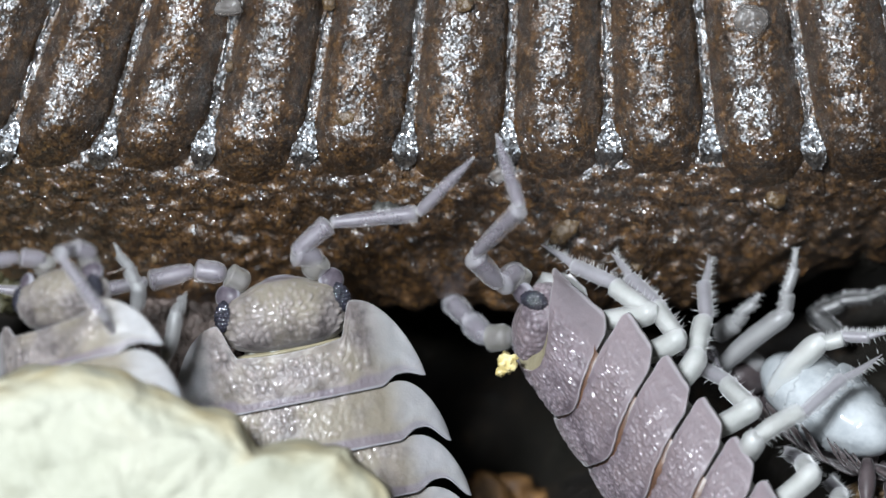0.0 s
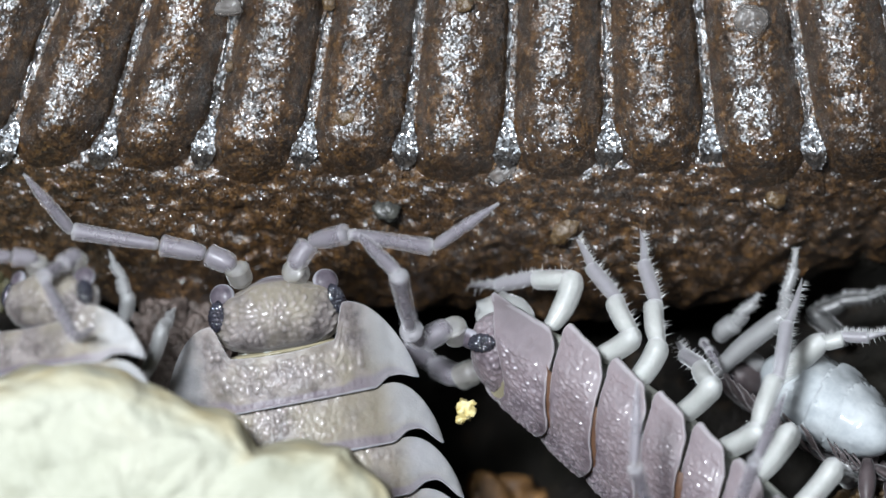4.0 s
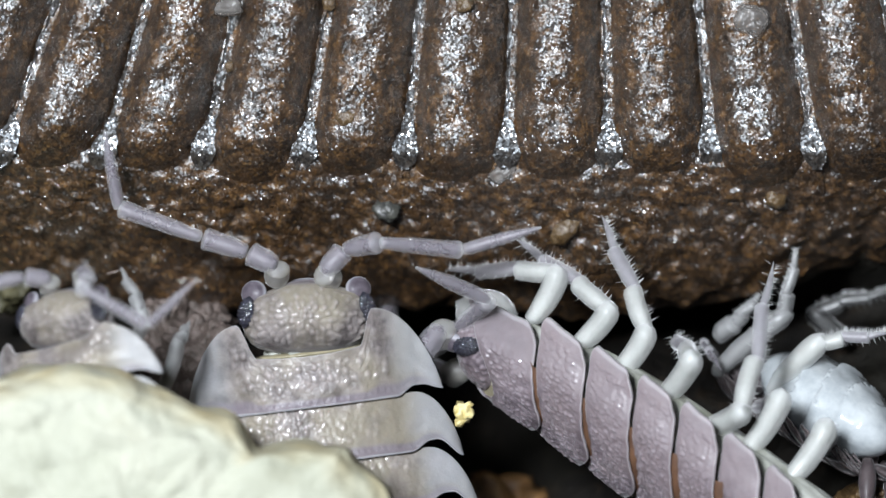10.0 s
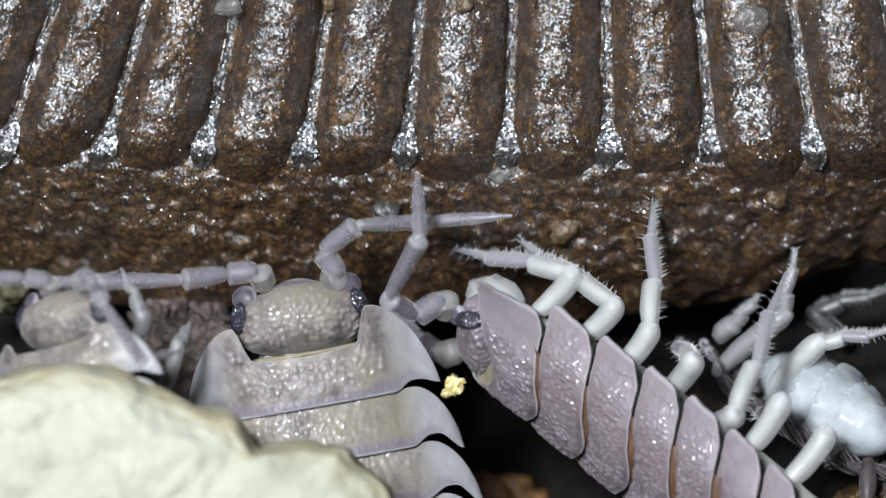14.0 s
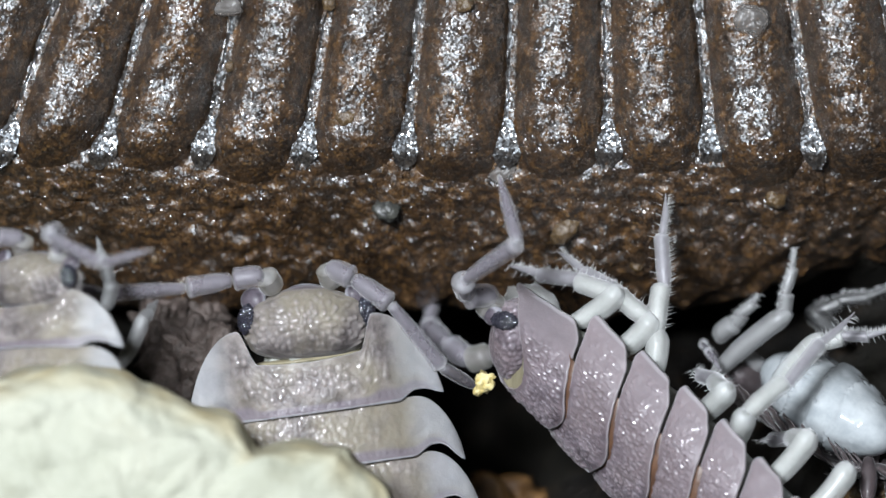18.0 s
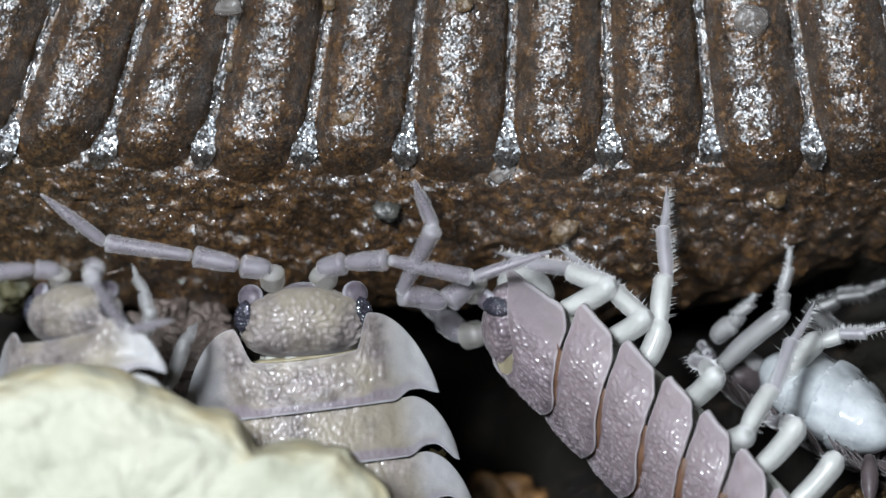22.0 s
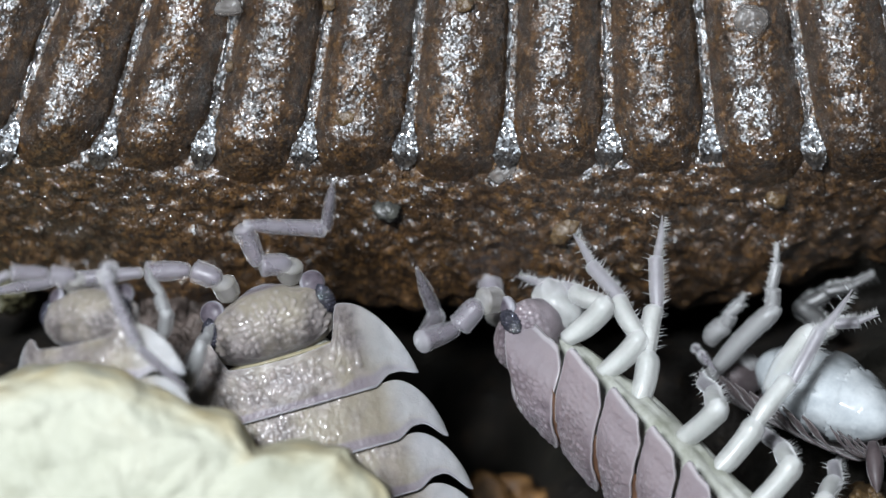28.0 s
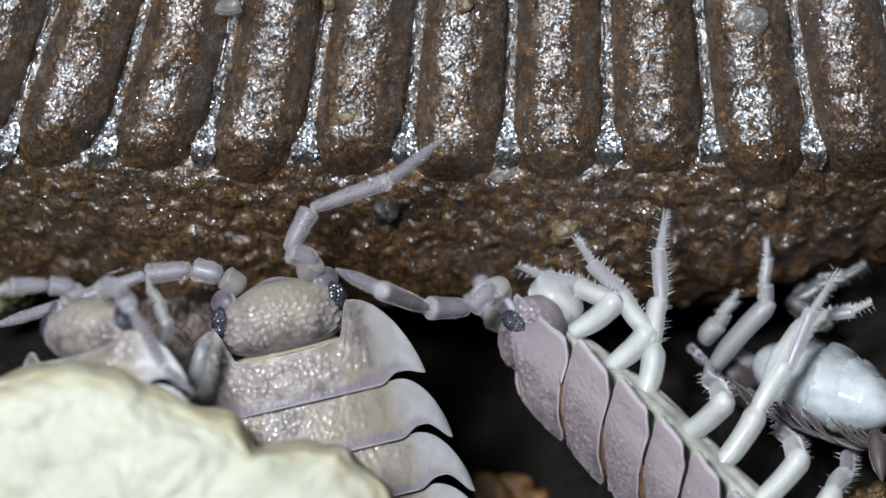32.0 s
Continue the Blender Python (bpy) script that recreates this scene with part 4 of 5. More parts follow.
MID_LEFT.add(18, (412, 495), (330, 510), (190, 520), (60, 500))
MID_LEFT.add(18.5, (451, 456), (358, 429), (219, 382), (191, 261))
MID_LEFT.add(19, (462, 425), (400, 350), (328, 212), (345, 85))
MID_LEFT.add(19.5, (438, 429), (368, 395), (252, 308), (271, 169))
MID_LEFT.add(20, (432, 465), (350, 432), (192, 415), (183, 285))
MID_LEFT.add(20.5, (420, 470), (340, 455), (185, 460), (70, 400))
MID_LEFT.add(21, (398, 468), (322, 472), (175, 502), (65, 425))
MID_LEFT.add(21.5, (463, 435), (401, 360), (347, 261), (389, 150))
MID_LEFT.add(22, (425, 470), (340, 453), (185, 430), (75, 345))
MID_LEFT.add(22.5, (418, 467), (324, 464), (166, 435), (153, 320))
MID_LEFT.add(23, (425, 440), (345, 385), (195, 300), (155, 210))
MID_LEFT.add(23.5, (399, 447), (337, 397), (200, 318), (213, 209))
MID_LEFT.add(24, (405, 440), (345, 385), (222, 295), (270, 210))
MID_LEFT.add(24.5, (408, 464), (342, 397), (218, 328), (228, 211))
MID_LEFT.add(25, (350, 487), (275, 487), (120, 510), (-20, 480))
MID_LEFT.add(25.5, (376, 494), (265, 514), (129, 526), (0, 489))
MID_LEFT.add(27.5, (332, 489), (243, 489), (90, 500), (-40, 520))
MID_LEFT.add(28, (340, 478), (255, 482), (97, 498), (-30, 520))
MID_LEFT.add(28.5, (361, 514), (275, 560), (140, 610), (20, 570))
MID_LEFT.add(29, (360, 480), (278, 508), (130, 550), (12, 572))
MID_LEFT.add(29.5, (408, 494), (322, 531), (190, 570), (80, 580))
MID_LEFT.add(30, (370, 487), (288, 490), (135, 495), (35, 402))
MID_LEFT.add(30.5, (395, 494), (302, 546), (175, 600), (60, 600))
MID_LEFT.add(31, (335, 495), (262, 545), (150, 635), (30, 600))
MID_LEFT.add(31.5, (370, 490), (290, 530), (160, 585), (40, 590))
MID_LEFT.add(32, (315, 465), (235, 490), (95, 545), (-20, 580))
MID_RIGHT = Track()
MID_RIGHT.add(0, (520, 450), (583, 395), (740, 378), (838, 280))
MID_RIGHT.add(0.5, (566, 447), (650, 432), (805, 447), (938, 404))
MID_RIGHT.add(1, (510, 455), (575, 405), (735, 395), (880, 372))
MID_RIGHT.add(1.5, (553, 443), (637, 456), (790, 495), (915, 503))
MID_RIGHT.add(2, (560, 450), (620, 445), (755, 530), (870, 475))
MID_RIGHT.add(2.5, (568, 447), (633, 470), (782, 544), (880, 549))
MID_RIGHT.add(3, (515, 440), (555, 358), (695, 290), (795, 205))
MID_RIGHT.add(3.5, (538, 423), (594, 401), (750, 428), (860, 341))
MID_RIGHT.add(5.5, (581, 447), (668, 456), (813, 469), (943, 423))
MID_RIGHT.add(6, (575, 462), (655, 468), (805, 493), (940, 450))
MID_RIGHT.add(6.5, (587, 462), (670, 484), (810, 536), (921, 540))
MID_RIGHT.add(7, (620, 462), (700, 462), (850, 460), (990, 487))
MID_RIGHT.add(7.5, (603, 447), (687, 447), (830, 490), (953, 456))
MID_RIGHT.add(8, (605, 465), (668, 472), (815, 520), (955, 485))
MID_RIGHT.add(8.5, (572, 456), (646, 456), (785, 503), (920, 455))
MID_RIGHT.add(9, (605, 467), (660, 475), (800, 550), (900, 560))
MID_RIGHT.add(9.5, (587, 447), (670, 429), (820, 465), (940, 462))
MID_RIGHT.add(10, (610, 442), (668, 430), (815, 443), (957, 403))
MID_RIGHT.add(10.5, (594, 428), (650, 373), (790, 305), (882, 240))
MID_RIGHT.add(11, (610, 455), (690, 438), (840, 460), (965, 475))
MID_RIGHT.add(11.5, (572, 456), (646, 450), (735, 520), (850, 560))
MID_RIGHT.add(12, (570, 445), (628, 385), (775, 335), (870, 228))
MID_RIGHT.add(12.5, (565, 440), (595, 352), (690, 310), (810, 225))
MID_RIGHT.add(13, (600, 458), (668, 470), (810, 530), (930, 520))
MID_RIGHT.add(13.5, (576, 456), (659, 462), (800, 500), (928, 466))
MID_RIGHT.add(14, (570, 445), (630, 400), (760, 392), (905, 382))
MID_RIGHT.add(14.5, (581, 456), (637, 480), (739, 568), (850, 521))
MID_RIGHT.add(16.5, (568, 462), (633, 484), (735, 575), (840, 531))
MID_RIGHT.add(17, (600, 478), (675, 508), (768, 610), (845, 665))
MID_RIGHT.add(17.5, (613, 475), (690, 525), (771, 642), (863, 679))
MID_RIGHT.add(18, (625, 492), (690, 537), (780, 648), (848, 690))
MID_RIGHT.add(18.5, (618, 479), (683, 531), (767, 660), (850, 735))
MID_RIGHT.add(19, (620, 490), (685, 530), (760, 660), (845, 735))
MID_RIGHT.add(19.5, (596, 475), (661, 512), (763, 640), (860, 700))
MID_RIGHT.add(20, (530, 440), (490, 360), (402, 225), (368, 120))
MID_RIGHT.add(20.5, (560, 450), (530, 370), (500, 230), (480, 110))
MID_RIGHT.add(21, (605, 458), (678, 450), (830, 472), (970, 442))
MID_RIGHT.add(21.5, (610, 450), (690, 425), (840, 440), (960, 400))
MID_RIGHT.add(22, (612, 465), (685, 460), (835, 492), (975, 445))
MID_RIGHT.add(22.5, (579, 467), (666, 490), (805, 521), (925, 447))
MID_RIGHT.add(23, (585, 475), (650, 500), (795, 575), (915, 495))
MID_RIGHT.add(23.5, (572, 472), (650, 515), (770, 590), (850, 534))
MID_RIGHT.add(24, (530, 460), (580, 480), (690, 588), (758, 485))
MID_RIGHT.add(24.5, (532, 482), (601, 514), (718, 613), (772, 521))
MID_RIGHT.add(25, (510, 485), (575, 505), (705, 585), (738, 462))
MID_RIGHT.add(25.5, (500, 477), (580, 501), (710, 551), (772, 425))
MID_RIGHT.add(27.5, (517, 460), (475, 400), (540, 330), (570, 220))
MID_RIGHT.add(28, (460, 470), (430, 400), (575, 405), (590, 328))
MID_RIGHT.add(28.5, (498, 464), (515, 430), (640, 470), (708, 353))
MID_RIGHT.add(29, (535, 458), (603, 470), (735, 527), (857, 440))
MID_RIGHT.add(29.5, (575, 475), (631, 500), (735, 600), (850, 580))
MID_RIGHT.add(30, (525, 455), (580, 400), (700, 345), (775, 258))
MID_RIGHT.add(30.5, (550, 462), (636, 482), (792, 519), (884, 444))
MID_RIGHT.add(31, (555, 462), (637, 478), (785, 515), (893, 422))
MID_RIGHT.add(31.5, (530, 455), (575, 390), (690, 400), (800, 330))
MID_RIGHT.add(32, (510, 445), (555, 360), (690, 320), (780, 250))
SIDE_UPPER = Track()
SIDE_UPPER.add(0, (885, 505), (840, 455), (915, 375), (880, 240))
SIDE_UPPER.add(1, (845, 545), (755, 510), (742, 400), (738, 320))
SIDE_UPPER.add(2, (800, 540), (740, 555), (705, 510), (620, 440))
SIDE_UPPER.add(3, (755, 610), (720, 590), (665, 490), (565, 415))
SIDE_UPPER.add(6, (725, 600), (745, 575), (790, 495), (762, 405))
SIDE_UPPER.add(7, (735, 570), (735, 540), (775, 430), (738, 300))
SIDE_UPPER.add(8, (725, 600), (705, 585), (790, 475), (865, 350))
SIDE_UPPER.add(9, (730, 615), (800, 580), (900, 515), (770, 450))
SIDE_UPPER.add(10, (745, 625), (790, 600), (860, 535), (740, 475))
SIDE_UPPER.add(11, (760, 580), (730, 590), (778, 550), (750, 432))
SIDE_UPPER.add(12, (740, 580), (700, 580), (710, 515), (665, 410))
SIDE_UPPER.add(13, (745, 600), (715, 600), (712, 540), (610, 495))
SIDE_UPPER.add(14, (735, 560), (690, 530), (740, 430), (738, 310))
SIDE_UPPER.add(17, (830, 495), (890, 455), (1005, 385), (1062, 262))
SIDE_UPPER.add(18, (825, 525), (820, 500), (910, 435), (885, 315))
SIDE_UPPER.add(18.5, (830, 520), (820, 500), (920, 460), (865, 330))
SIDE_UPPER.add(19, (825, 565), (760, 590), (805, 550), (742, 468))
SIDE_UPPER.add(20, (800, 570), (735, 585), (765, 530), (705, 425))
SIDE_UPPER.add(21, (800, 545), (735, 550), (790, 468), (810, 390))
SIDE_UPPER.add(22, (790, 535), (710, 520), (765, 410), (735, 325))
SIDE_UPPER.add(23, (780, 575), (690, 590), (715, 510), (690, 385))
SIDE_UPPER.add(24, (745, 600), (690, 625), (770, 550), (720, 455))
SIDE_UPPER.add(25, (780, 600), (720, 640), (785, 585), (745, 470))
SIDE_UPPER.add(28, (810, 580), (745, 605), (770, 565), (740, 480))
SIDE_UPPER.add(29, (855, 550), (800, 585), (775, 530), (700, 480))
SIDE_UPPER.add(30, (870, 535), (800, 530), (705, 440), (700, 310))
SIDE_UPPER.add(31, (880, 540), (870, 545), (972, 505), (950, 372))
SIDE_UPPER.add(32, (830, 545), (760, 545), (680, 515), (600, 480))
HIDDEN_INNER = Track()
HIDDEN_INNER.add(0, (110, 450), (185, 560), (215, 620))
HIDDEN_INNER.add(1, (95, 430), (200, 470), (245, 375))
HIDDEN_INNER.add(2, (75, 500), (120, 590), (170, 560))
HIDDEN_INNER.add(3, (65, 495), (122, 590), (170, 530))
HIDDEN_INNER.add(6, (110, 480), (150, 620), (170, 680))
HIDDEN_INNER.add(7, (125, 530), (165, 640), (180, 690))
HIDDEN_INNER.add(8, (150, 530), (190, 640), (210, 700))
HIDDEN_INNER.add(9, (150, 490), (240, 620), (320, 630))
HIDDEN_INNER.add(10, (150, 510), (265, 578), (348, 495))
HIDDEN_INNER.add(11, (150, 500), (240, 572), (300, 517))
HIDDEN_INNER.add(12, (170, 500), (297, 650), (385, 590))
HIDDEN_INNER.add(13, (150, 510), (270, 645), (340, 595))
HIDDEN_INNER.add(14, (180, 530), (250, 640), (315, 622))
HIDDEN_INNER.add(17, (0, 450), (60, 470), (112, 370))
HIDDEN_INNER.add(18, (90, 415), (180, 465), (268, 443))
HIDDEN_INNER.add(19, (130, 470), (170, 560), (260, 580))
HIDDEN_INNER.add(20, (180, 470), (215, 550), (280, 530))
HIDDEN_INNER.add(21, (180, 480), (240, 585), (325, 552))
HIDDEN_INNER.add(22, (165, 490), (220, 585), (305, 567))
HIDDEN_INNER.add(23, (165, 490), (215, 600), (300, 630))
HIDDEN_INNER.add(24, (115, 490), (205, 595), (270, 510))
HIDDEN_INNER.add(25, (170, 510), (245, 580), (340, 562))
HIDDEN_INNER.add(28, (190, 490), (245, 620), (330, 690))
HIDDEN_INNER.add(29, (170, 500), (300, 650), (330, 600))
HIDDEN_INNER.add(30, (220, 540), (310, 605), (415, 630))
HIDDEN_INNER.add(31, (190, 480), (300, 610), (365, 625))
HIDDEN_INNER.add(32, (230, 540), (290, 650), (340, 690))
MID_BODY = Track()
MID_BODY.add(0, (400, 560), (600, 527))
MID_BODY.add(1, (388, 577), (580, 525))
MID_BODY.add(2, (393, 575), (592, 540))
MID_BODY.add(3, (392, 560), (590, 525))
MID_BODY.add(6, (388, 560), (585, 540))
MID_BODY.add(7, (412, 560), (612, 543))
MID_BODY.add(8, (422, 560), (615, 550))
MID_BODY.add(9, (437, 560), (636, 553))
MID_BODY.add(10, (443, 553), (643, 545))
MID_BODY.add(11, (447, 560), (645, 550))
MID_BODY.add(12, (432, 560), (628, 548))
MID_BODY.add(13, (437, 553), (635, 540))
MID_BODY.add(14, (430, 563), (628, 537))
MID_BODY.add(17, (427, 565), (622, 550))
MID_BODY.add(18, (445, 565), (640, 553))
MID_BODY.add(19, (437, 553), (635, 550))
MID_BODY.add(20, (437, 560), (633, 553))
MID_BODY.add(21, (420, 560), (620, 543))
MID_BODY.add(22, (437, 560), (637, 553))
MID_BODY.add(23, (410, 575), (612, 543))
MID_BODY.add(24, (392, 570), (590, 535))
MID_BODY.add(25, (375, 585), (575, 545))
MID_BODY.add(28, (378, 590), (570, 530))
MID_BODY.add(29, (402, 575), (600, 540))
MID_BODY.add(30, (407, 580), (605, 537))
MID_BODY.add(31, (392, 570), (590, 520))
MID_BODY.add(32, (395, 570), (592, 525))
SIDE_BODY = Track()
SIDE_BODY.add(0, (957, 543), (1003, 782), (38, -45))
SIDE_BODY.add(1, (930, 575), (997, 797), (41, -45))
SIDE_BODY.add(2, (885, 550), (968, 778), (46, -50))
SIDE_BODY.add(3, (850, 630), (978, 800), (49, -58))
SIDE_BODY.add(6, (805, 600), (958, 790), (54, -56))
SIDE_BODY.add(7, (828, 613), (965, 797), (51, -54))
SIDE_BODY.add(8, (790, 607), (942, 788), (56, -52))
SIDE_BODY.add(9, (793, 632), (965, 772), (58, -63))
SIDE_BODY.add(10, (810, 635), (962, 778), (57, -62))
SIDE_BODY.add(11, (812, 615), (960, 780), (56, -60))
SIDE_BODY.add(12, (825, 617), (962, 790), (54, -58))
SIDE_BODY.add(13, (785, 580), (945, 770), (55, -60))
SIDE_BODY.add(14, (812, 565), (955, 768), (54, -55))
SIDE_BODY.add(17, (895, 565), (990, 790), (48, -48))
SIDE_BODY.add(18, (893, 570), (995, 792), (48, -50))
SIDE_BODY.add(19, (890, 600), (1000, 795), (48, -55))
SIDE_BODY.add(20, (880, 600), (985, 793), (46, -69))
SIDE_BODY.add(21, (893, 580), (990, 783), (45, -70))
SIDE_BODY.add(22, (865, 540), (978, 760), (47, -56))
SIDE_BODY.add(23, (848, 555), (975, 765), (50, -58))
SIDE_BODY.add(24, (822, 580), (970, 770), (54, -68))
SIDE_BODY.add(25, (840, 580), (975, 775), (52, -71))
SIDE_BODY.add(28, (905, 575), (990, 800), (45, -77))
SIDE_BODY.add(29, (912, 570), (995, 795), (44, -77))
SIDE_BODY.add(30, (930, 572), (1000, 797), (43, -76))
SIDE_BODY.add(31, (920, 565), (1000, 797), (43, -76))
SIDE_BODY.add(32, (908, 573), (1000, 790), (45, -74))
HIDDEN_BODY = Track()
HIDDEN_BODY.add(0, (285, 610), (8, 0))
HIDDEN_BODY.add(1, (275, 605), (10, 0))
HIDDEN_BODY.add(2, (262, 630), (4, 0))
HIDDEN_BODY.add(3, (253, 625), (2, 0))
HIDDEN_BODY.add(6, (258, 650), (0, 0))
HIDDEN_BODY.add(7, (267, 650), (0, 0))
HIDDEN_BODY.add(8, (280, 655), (0, 0))
HIDDEN_BODY.add(9, (285, 660), (2, 0))
HIDDEN_BODY.add(10, (285, 660), (4, 0))
HIDDEN_BODY.add(11, (265, 645), (2, 0))
HIDDEN_BODY.add(12, (290, 660), (4, 0))
HIDDEN_BODY.add(13, (285, 655), (4, 0))
HIDDEN_BODY.add(14, (285, 662), (4, 0))
HIDDEN_BODY.add(17, (210, 628), (-4, 0))
HIDDEN_BODY.add(18, (215, 615), (-4, 0))
HIDDEN_BODY.add(19, (250, 645), (-2, 0))
HIDDEN_BODY.add(20, (295, 670), (0, 0))
HIDDEN_BODY.add(21, (305, 670), (0, 0))
HIDDEN_BODY.add(22, (292, 660), (0, 0))
HIDDEN_BODY.add(23, (300, 655), (0, 0))
HIDDEN_BODY.add(24, (278, 650), (0, 0))
HIDDEN_BODY.add(25, (285, 655), (0, 0))
HIDDEN_BODY.add(28, (325, 662), (2, 0))
HIDDEN_BODY.add(29, (308, 665), (2, 0))
HIDDEN_BODY.add(30, (328, 660), (4, 0))
HIDDEN_BODY.add(31, (325, 668), (4, 0))
HIDDEN_BODY.add(32, (328, 675), (4, 0))
SIDE_TOES = [Track() for k in range(7)]
SIDE_TOES[0].add(0, (968, 428))
SIDE_TOES[0].add(1, (968, 428))
SIDE_TOES[0].add(2, (905, 420))
SIDE_TOES[0].add(3, (835, 498))
SIDE_TOES[0].add(6, (835, 500))
SIDE_TOES[0].add(7, (808, 478))
SIDE_TOES[0].add(8, (815, 478))
SIDE_TOES[0].add(10, (797, 470))
SIDE_TOES[0].add(13, (797, 468))
SIDE_TOES[0].add(14, (808, 435))
SIDE_TOES[0].add(17, (905, 465))
SIDE_TOES[0].add(20, (915, 460))
SIDE_TOES[0].add(21, (920, 460))
SIDE_TOES[0].add(22, (888, 440))
SIDE_TOES[0].add(23, (888, 440))
SIDE_TOES[0].add(24, (808, 462))
SIDE_TOES[0].add(25, (808, 462))
SIDE_TOES[0].add(28, (922, 482))
SIDE_TOES[0].add(32, (920, 465))
SIDE_TOES[1].add(0, (1092, 445))
SIDE_TOES[1].add(1, (1110, 475))
SIDE_TOES[1].add(2, (1035, 412))
SIDE_TOES[1].add(3, (1030, 420))
SIDE_TOES[1].add(6, (1030, 418))
SIDE_TOES[1].add(7, (985, 435))
SIDE_TOES[1].add(8, (923, 418))
SIDE_TOES[1].add(14, (922, 418))
SIDE_TOES[1].add(17, (997, 440))
SIDE_TOES[1].add(21, (992, 440))
SIDE_TOES[1].add(22, (1000, 435))
SIDE_TOES[1].add(25, (1002, 430))
SIDE_TOES[1].add(28, (1025, 412))
SIDE_TOES[1].add(32, (1022, 415))
SIDE_TOES[2].add(0, (1265, 455))
SIDE_TOES[2].add(1, (1285, 495))
SIDE_TOES[2].add(2, (1278, 445))
SIDE_TOES[2].add(3, (1148, 408))
SIDE_TOES[2].add(6, (1135, 405))
SIDE_TOES[2].add(7, (1140, 410))
SIDE_TOES[2].add(8, (1080, 385))
SIDE_TOES[2].add(11, (1075, 382))
SIDE_TOES[2].add(12, (1128, 382))
SIDE_TOES[2].add(13, (1122, 385))
SIDE_TOES[2].add(14, (1165, 355))
SIDE_TOES[2].add(17, (1190, 335))
SIDE_TOES[2].add(32, (1190, 335))
SIDE_TOES[3].add(0, (1210, 610))
SIDE_TOES[3].add(10, (1205, 590))
SIDE_TOES[3].add(14, (1205, 600))
SIDE_TOES[3].add(17, (1240, 640))
SIDE_TOES[3].add(20, (1240, 670))
SIDE_TOES[3].add(21, (1250, 645))
SIDE_TOES[3].add(22, (1232, 625))
SIDE_TOES[3].add(24, (1222, 605))
SIDE_TOES[3].add(25, (1232, 610))
SIDE_TOES[3].add(28, (1250, 655))
SIDE_TOES[3].add(30, (1255, 660))
SIDE_TOES[3].add(32, (1260, 655))
SIDE_TOES[4].add(0, (1565, 640))
SIDE_TOES[4].add(1, (1500, 620))
SIDE_TOES[4].add(2, (1375, 540))
SIDE_TOES[4].add(3, (1440, 512))
SIDE_TOES[4].add(6, (1410, 480))
SIDE_TOES[4].add(7, (1430, 490))
SIDE_TOES[4].add(8, (1345, 458))
SIDE_TOES[4].add(9, (1405, 470))
SIDE_TOES[4].add(10, (1380, 472))
SIDE_TOES[4].add(11, (1385, 490))
SIDE_TOES[4].add(12, (1405, 500))
SIDE_TOES[4].add(13, (1355, 490))
SIDE_TOES[4].add(14, (1400, 490))
SIDE_TOES[4].add(17, (1518, 560))
SIDE_TOES[4].add(18, (1518, 565))
SIDE_TOES[4].add(20, (1498, 568))
SIDE_TOES[4].add(21, (1485, 560))
SIDE_TOES[4].add(22, (1450, 545))
SIDE_TOES[4].add(23, (1420, 520))
SIDE_TOES[4].add(24, (1420, 500))
SIDE_TOES[4].add(25, (1410, 505))
SIDE_TOES[4].add(28, (1535, 500))
SIDE_TOES[4].add(29, (1518, 480))
SIDE_TOES[4].add(30, (1507, 465))
SIDE_TOES[4].add(31, (1503, 470))
SIDE_TOES[4].add(32, (1500, 470))
SIDE_TOES[5].add(0, (1400, 790))
SIDE_TOES[5].add(3, (1380, 790))
SIDE_TOES[5].add(10, (1345, 725))
SIDE_TOES[5].add(14, (1350, 740))
SIDE_TOES[5].add(17, (1355, 785))
SIDE_TOES[5].add(20, (1365, 765))
SIDE_TOES[5].add(22, (1370, 740))
SIDE_TOES[5].add(24, (1310, 740))
SIDE_TOES[5].add(25, (1320, 745))
SIDE_TOES[5].add(28, (1360, 755))
SIDE_TOES[5].add(30, (1365, 750))
SIDE_TOES[5].add(32, (1385, 745))
SIDE_TOES[6].add(0, (1480, 840))
SIDE_TOES[6].add(3, (1540, 870))
SIDE_TOES[6].add(8, (1480, 840))
SIDE_TOES[6].add(10, (1470, 815))
SIDE_TOES[6].add(14, (1490, 830))
SIDE_TOES[6].add(17, (1500, 850))
SIDE_TOES[6].add(20, (1480, 850))
SIDE_TOES[6].add(22, (1480, 820))
SIDE_TOES[6].add(24, (1490, 800))
SIDE_TOES[6].add(25, (1490, 800))
SIDE_TOES[6].add(28, (1500, 800))
SIDE_TOES[6].add(30, (1505, 790))
SIDE_TOES[6].add(32, (1530, 780))
CRUMB_PATH = Track()
CRUMB_PATH.add(0, (897, 643), (1.7, 0))
CRUMB_PATH.add(1, (882, 677), (1.7, 0))
CRUMB_PATH.add(2, (845, 663), (1.7, 0))
CRUMB_PATH.add(3, (832, 730), (1.7, 0))
CRUMB_PATH.add(6, (808, 718), (1.7, 0))
CRUMB_PATH.add(7, (810, 717), (1.7, 0))
CRUMB_PATH.add(8, (793, 720), (1.7, 0))
CRUMB_PATH.add(9, (815, 733), (1.7, 0))
CRUMB_PATH.add(10, (820, 730), (1.7, 0))
CRUMB_PATH.add(11, (815, 718), (1.7, 0))
CRUMB_PATH.add(12, (812, 717), (1.7, 0))
CRUMB_PATH.add(13, (795, 708), (1.7, 0))
CRUMB_PATH.add(14, (803, 683), (1.7, 0))
CRUMB_PATH.add(17, (852, 672), (1.7, 0))
CRUMB_PATH.add(18, (857, 677), (1.7, 0))
CRUMB_PATH.add(19, (860, 720), (1.7, 0))
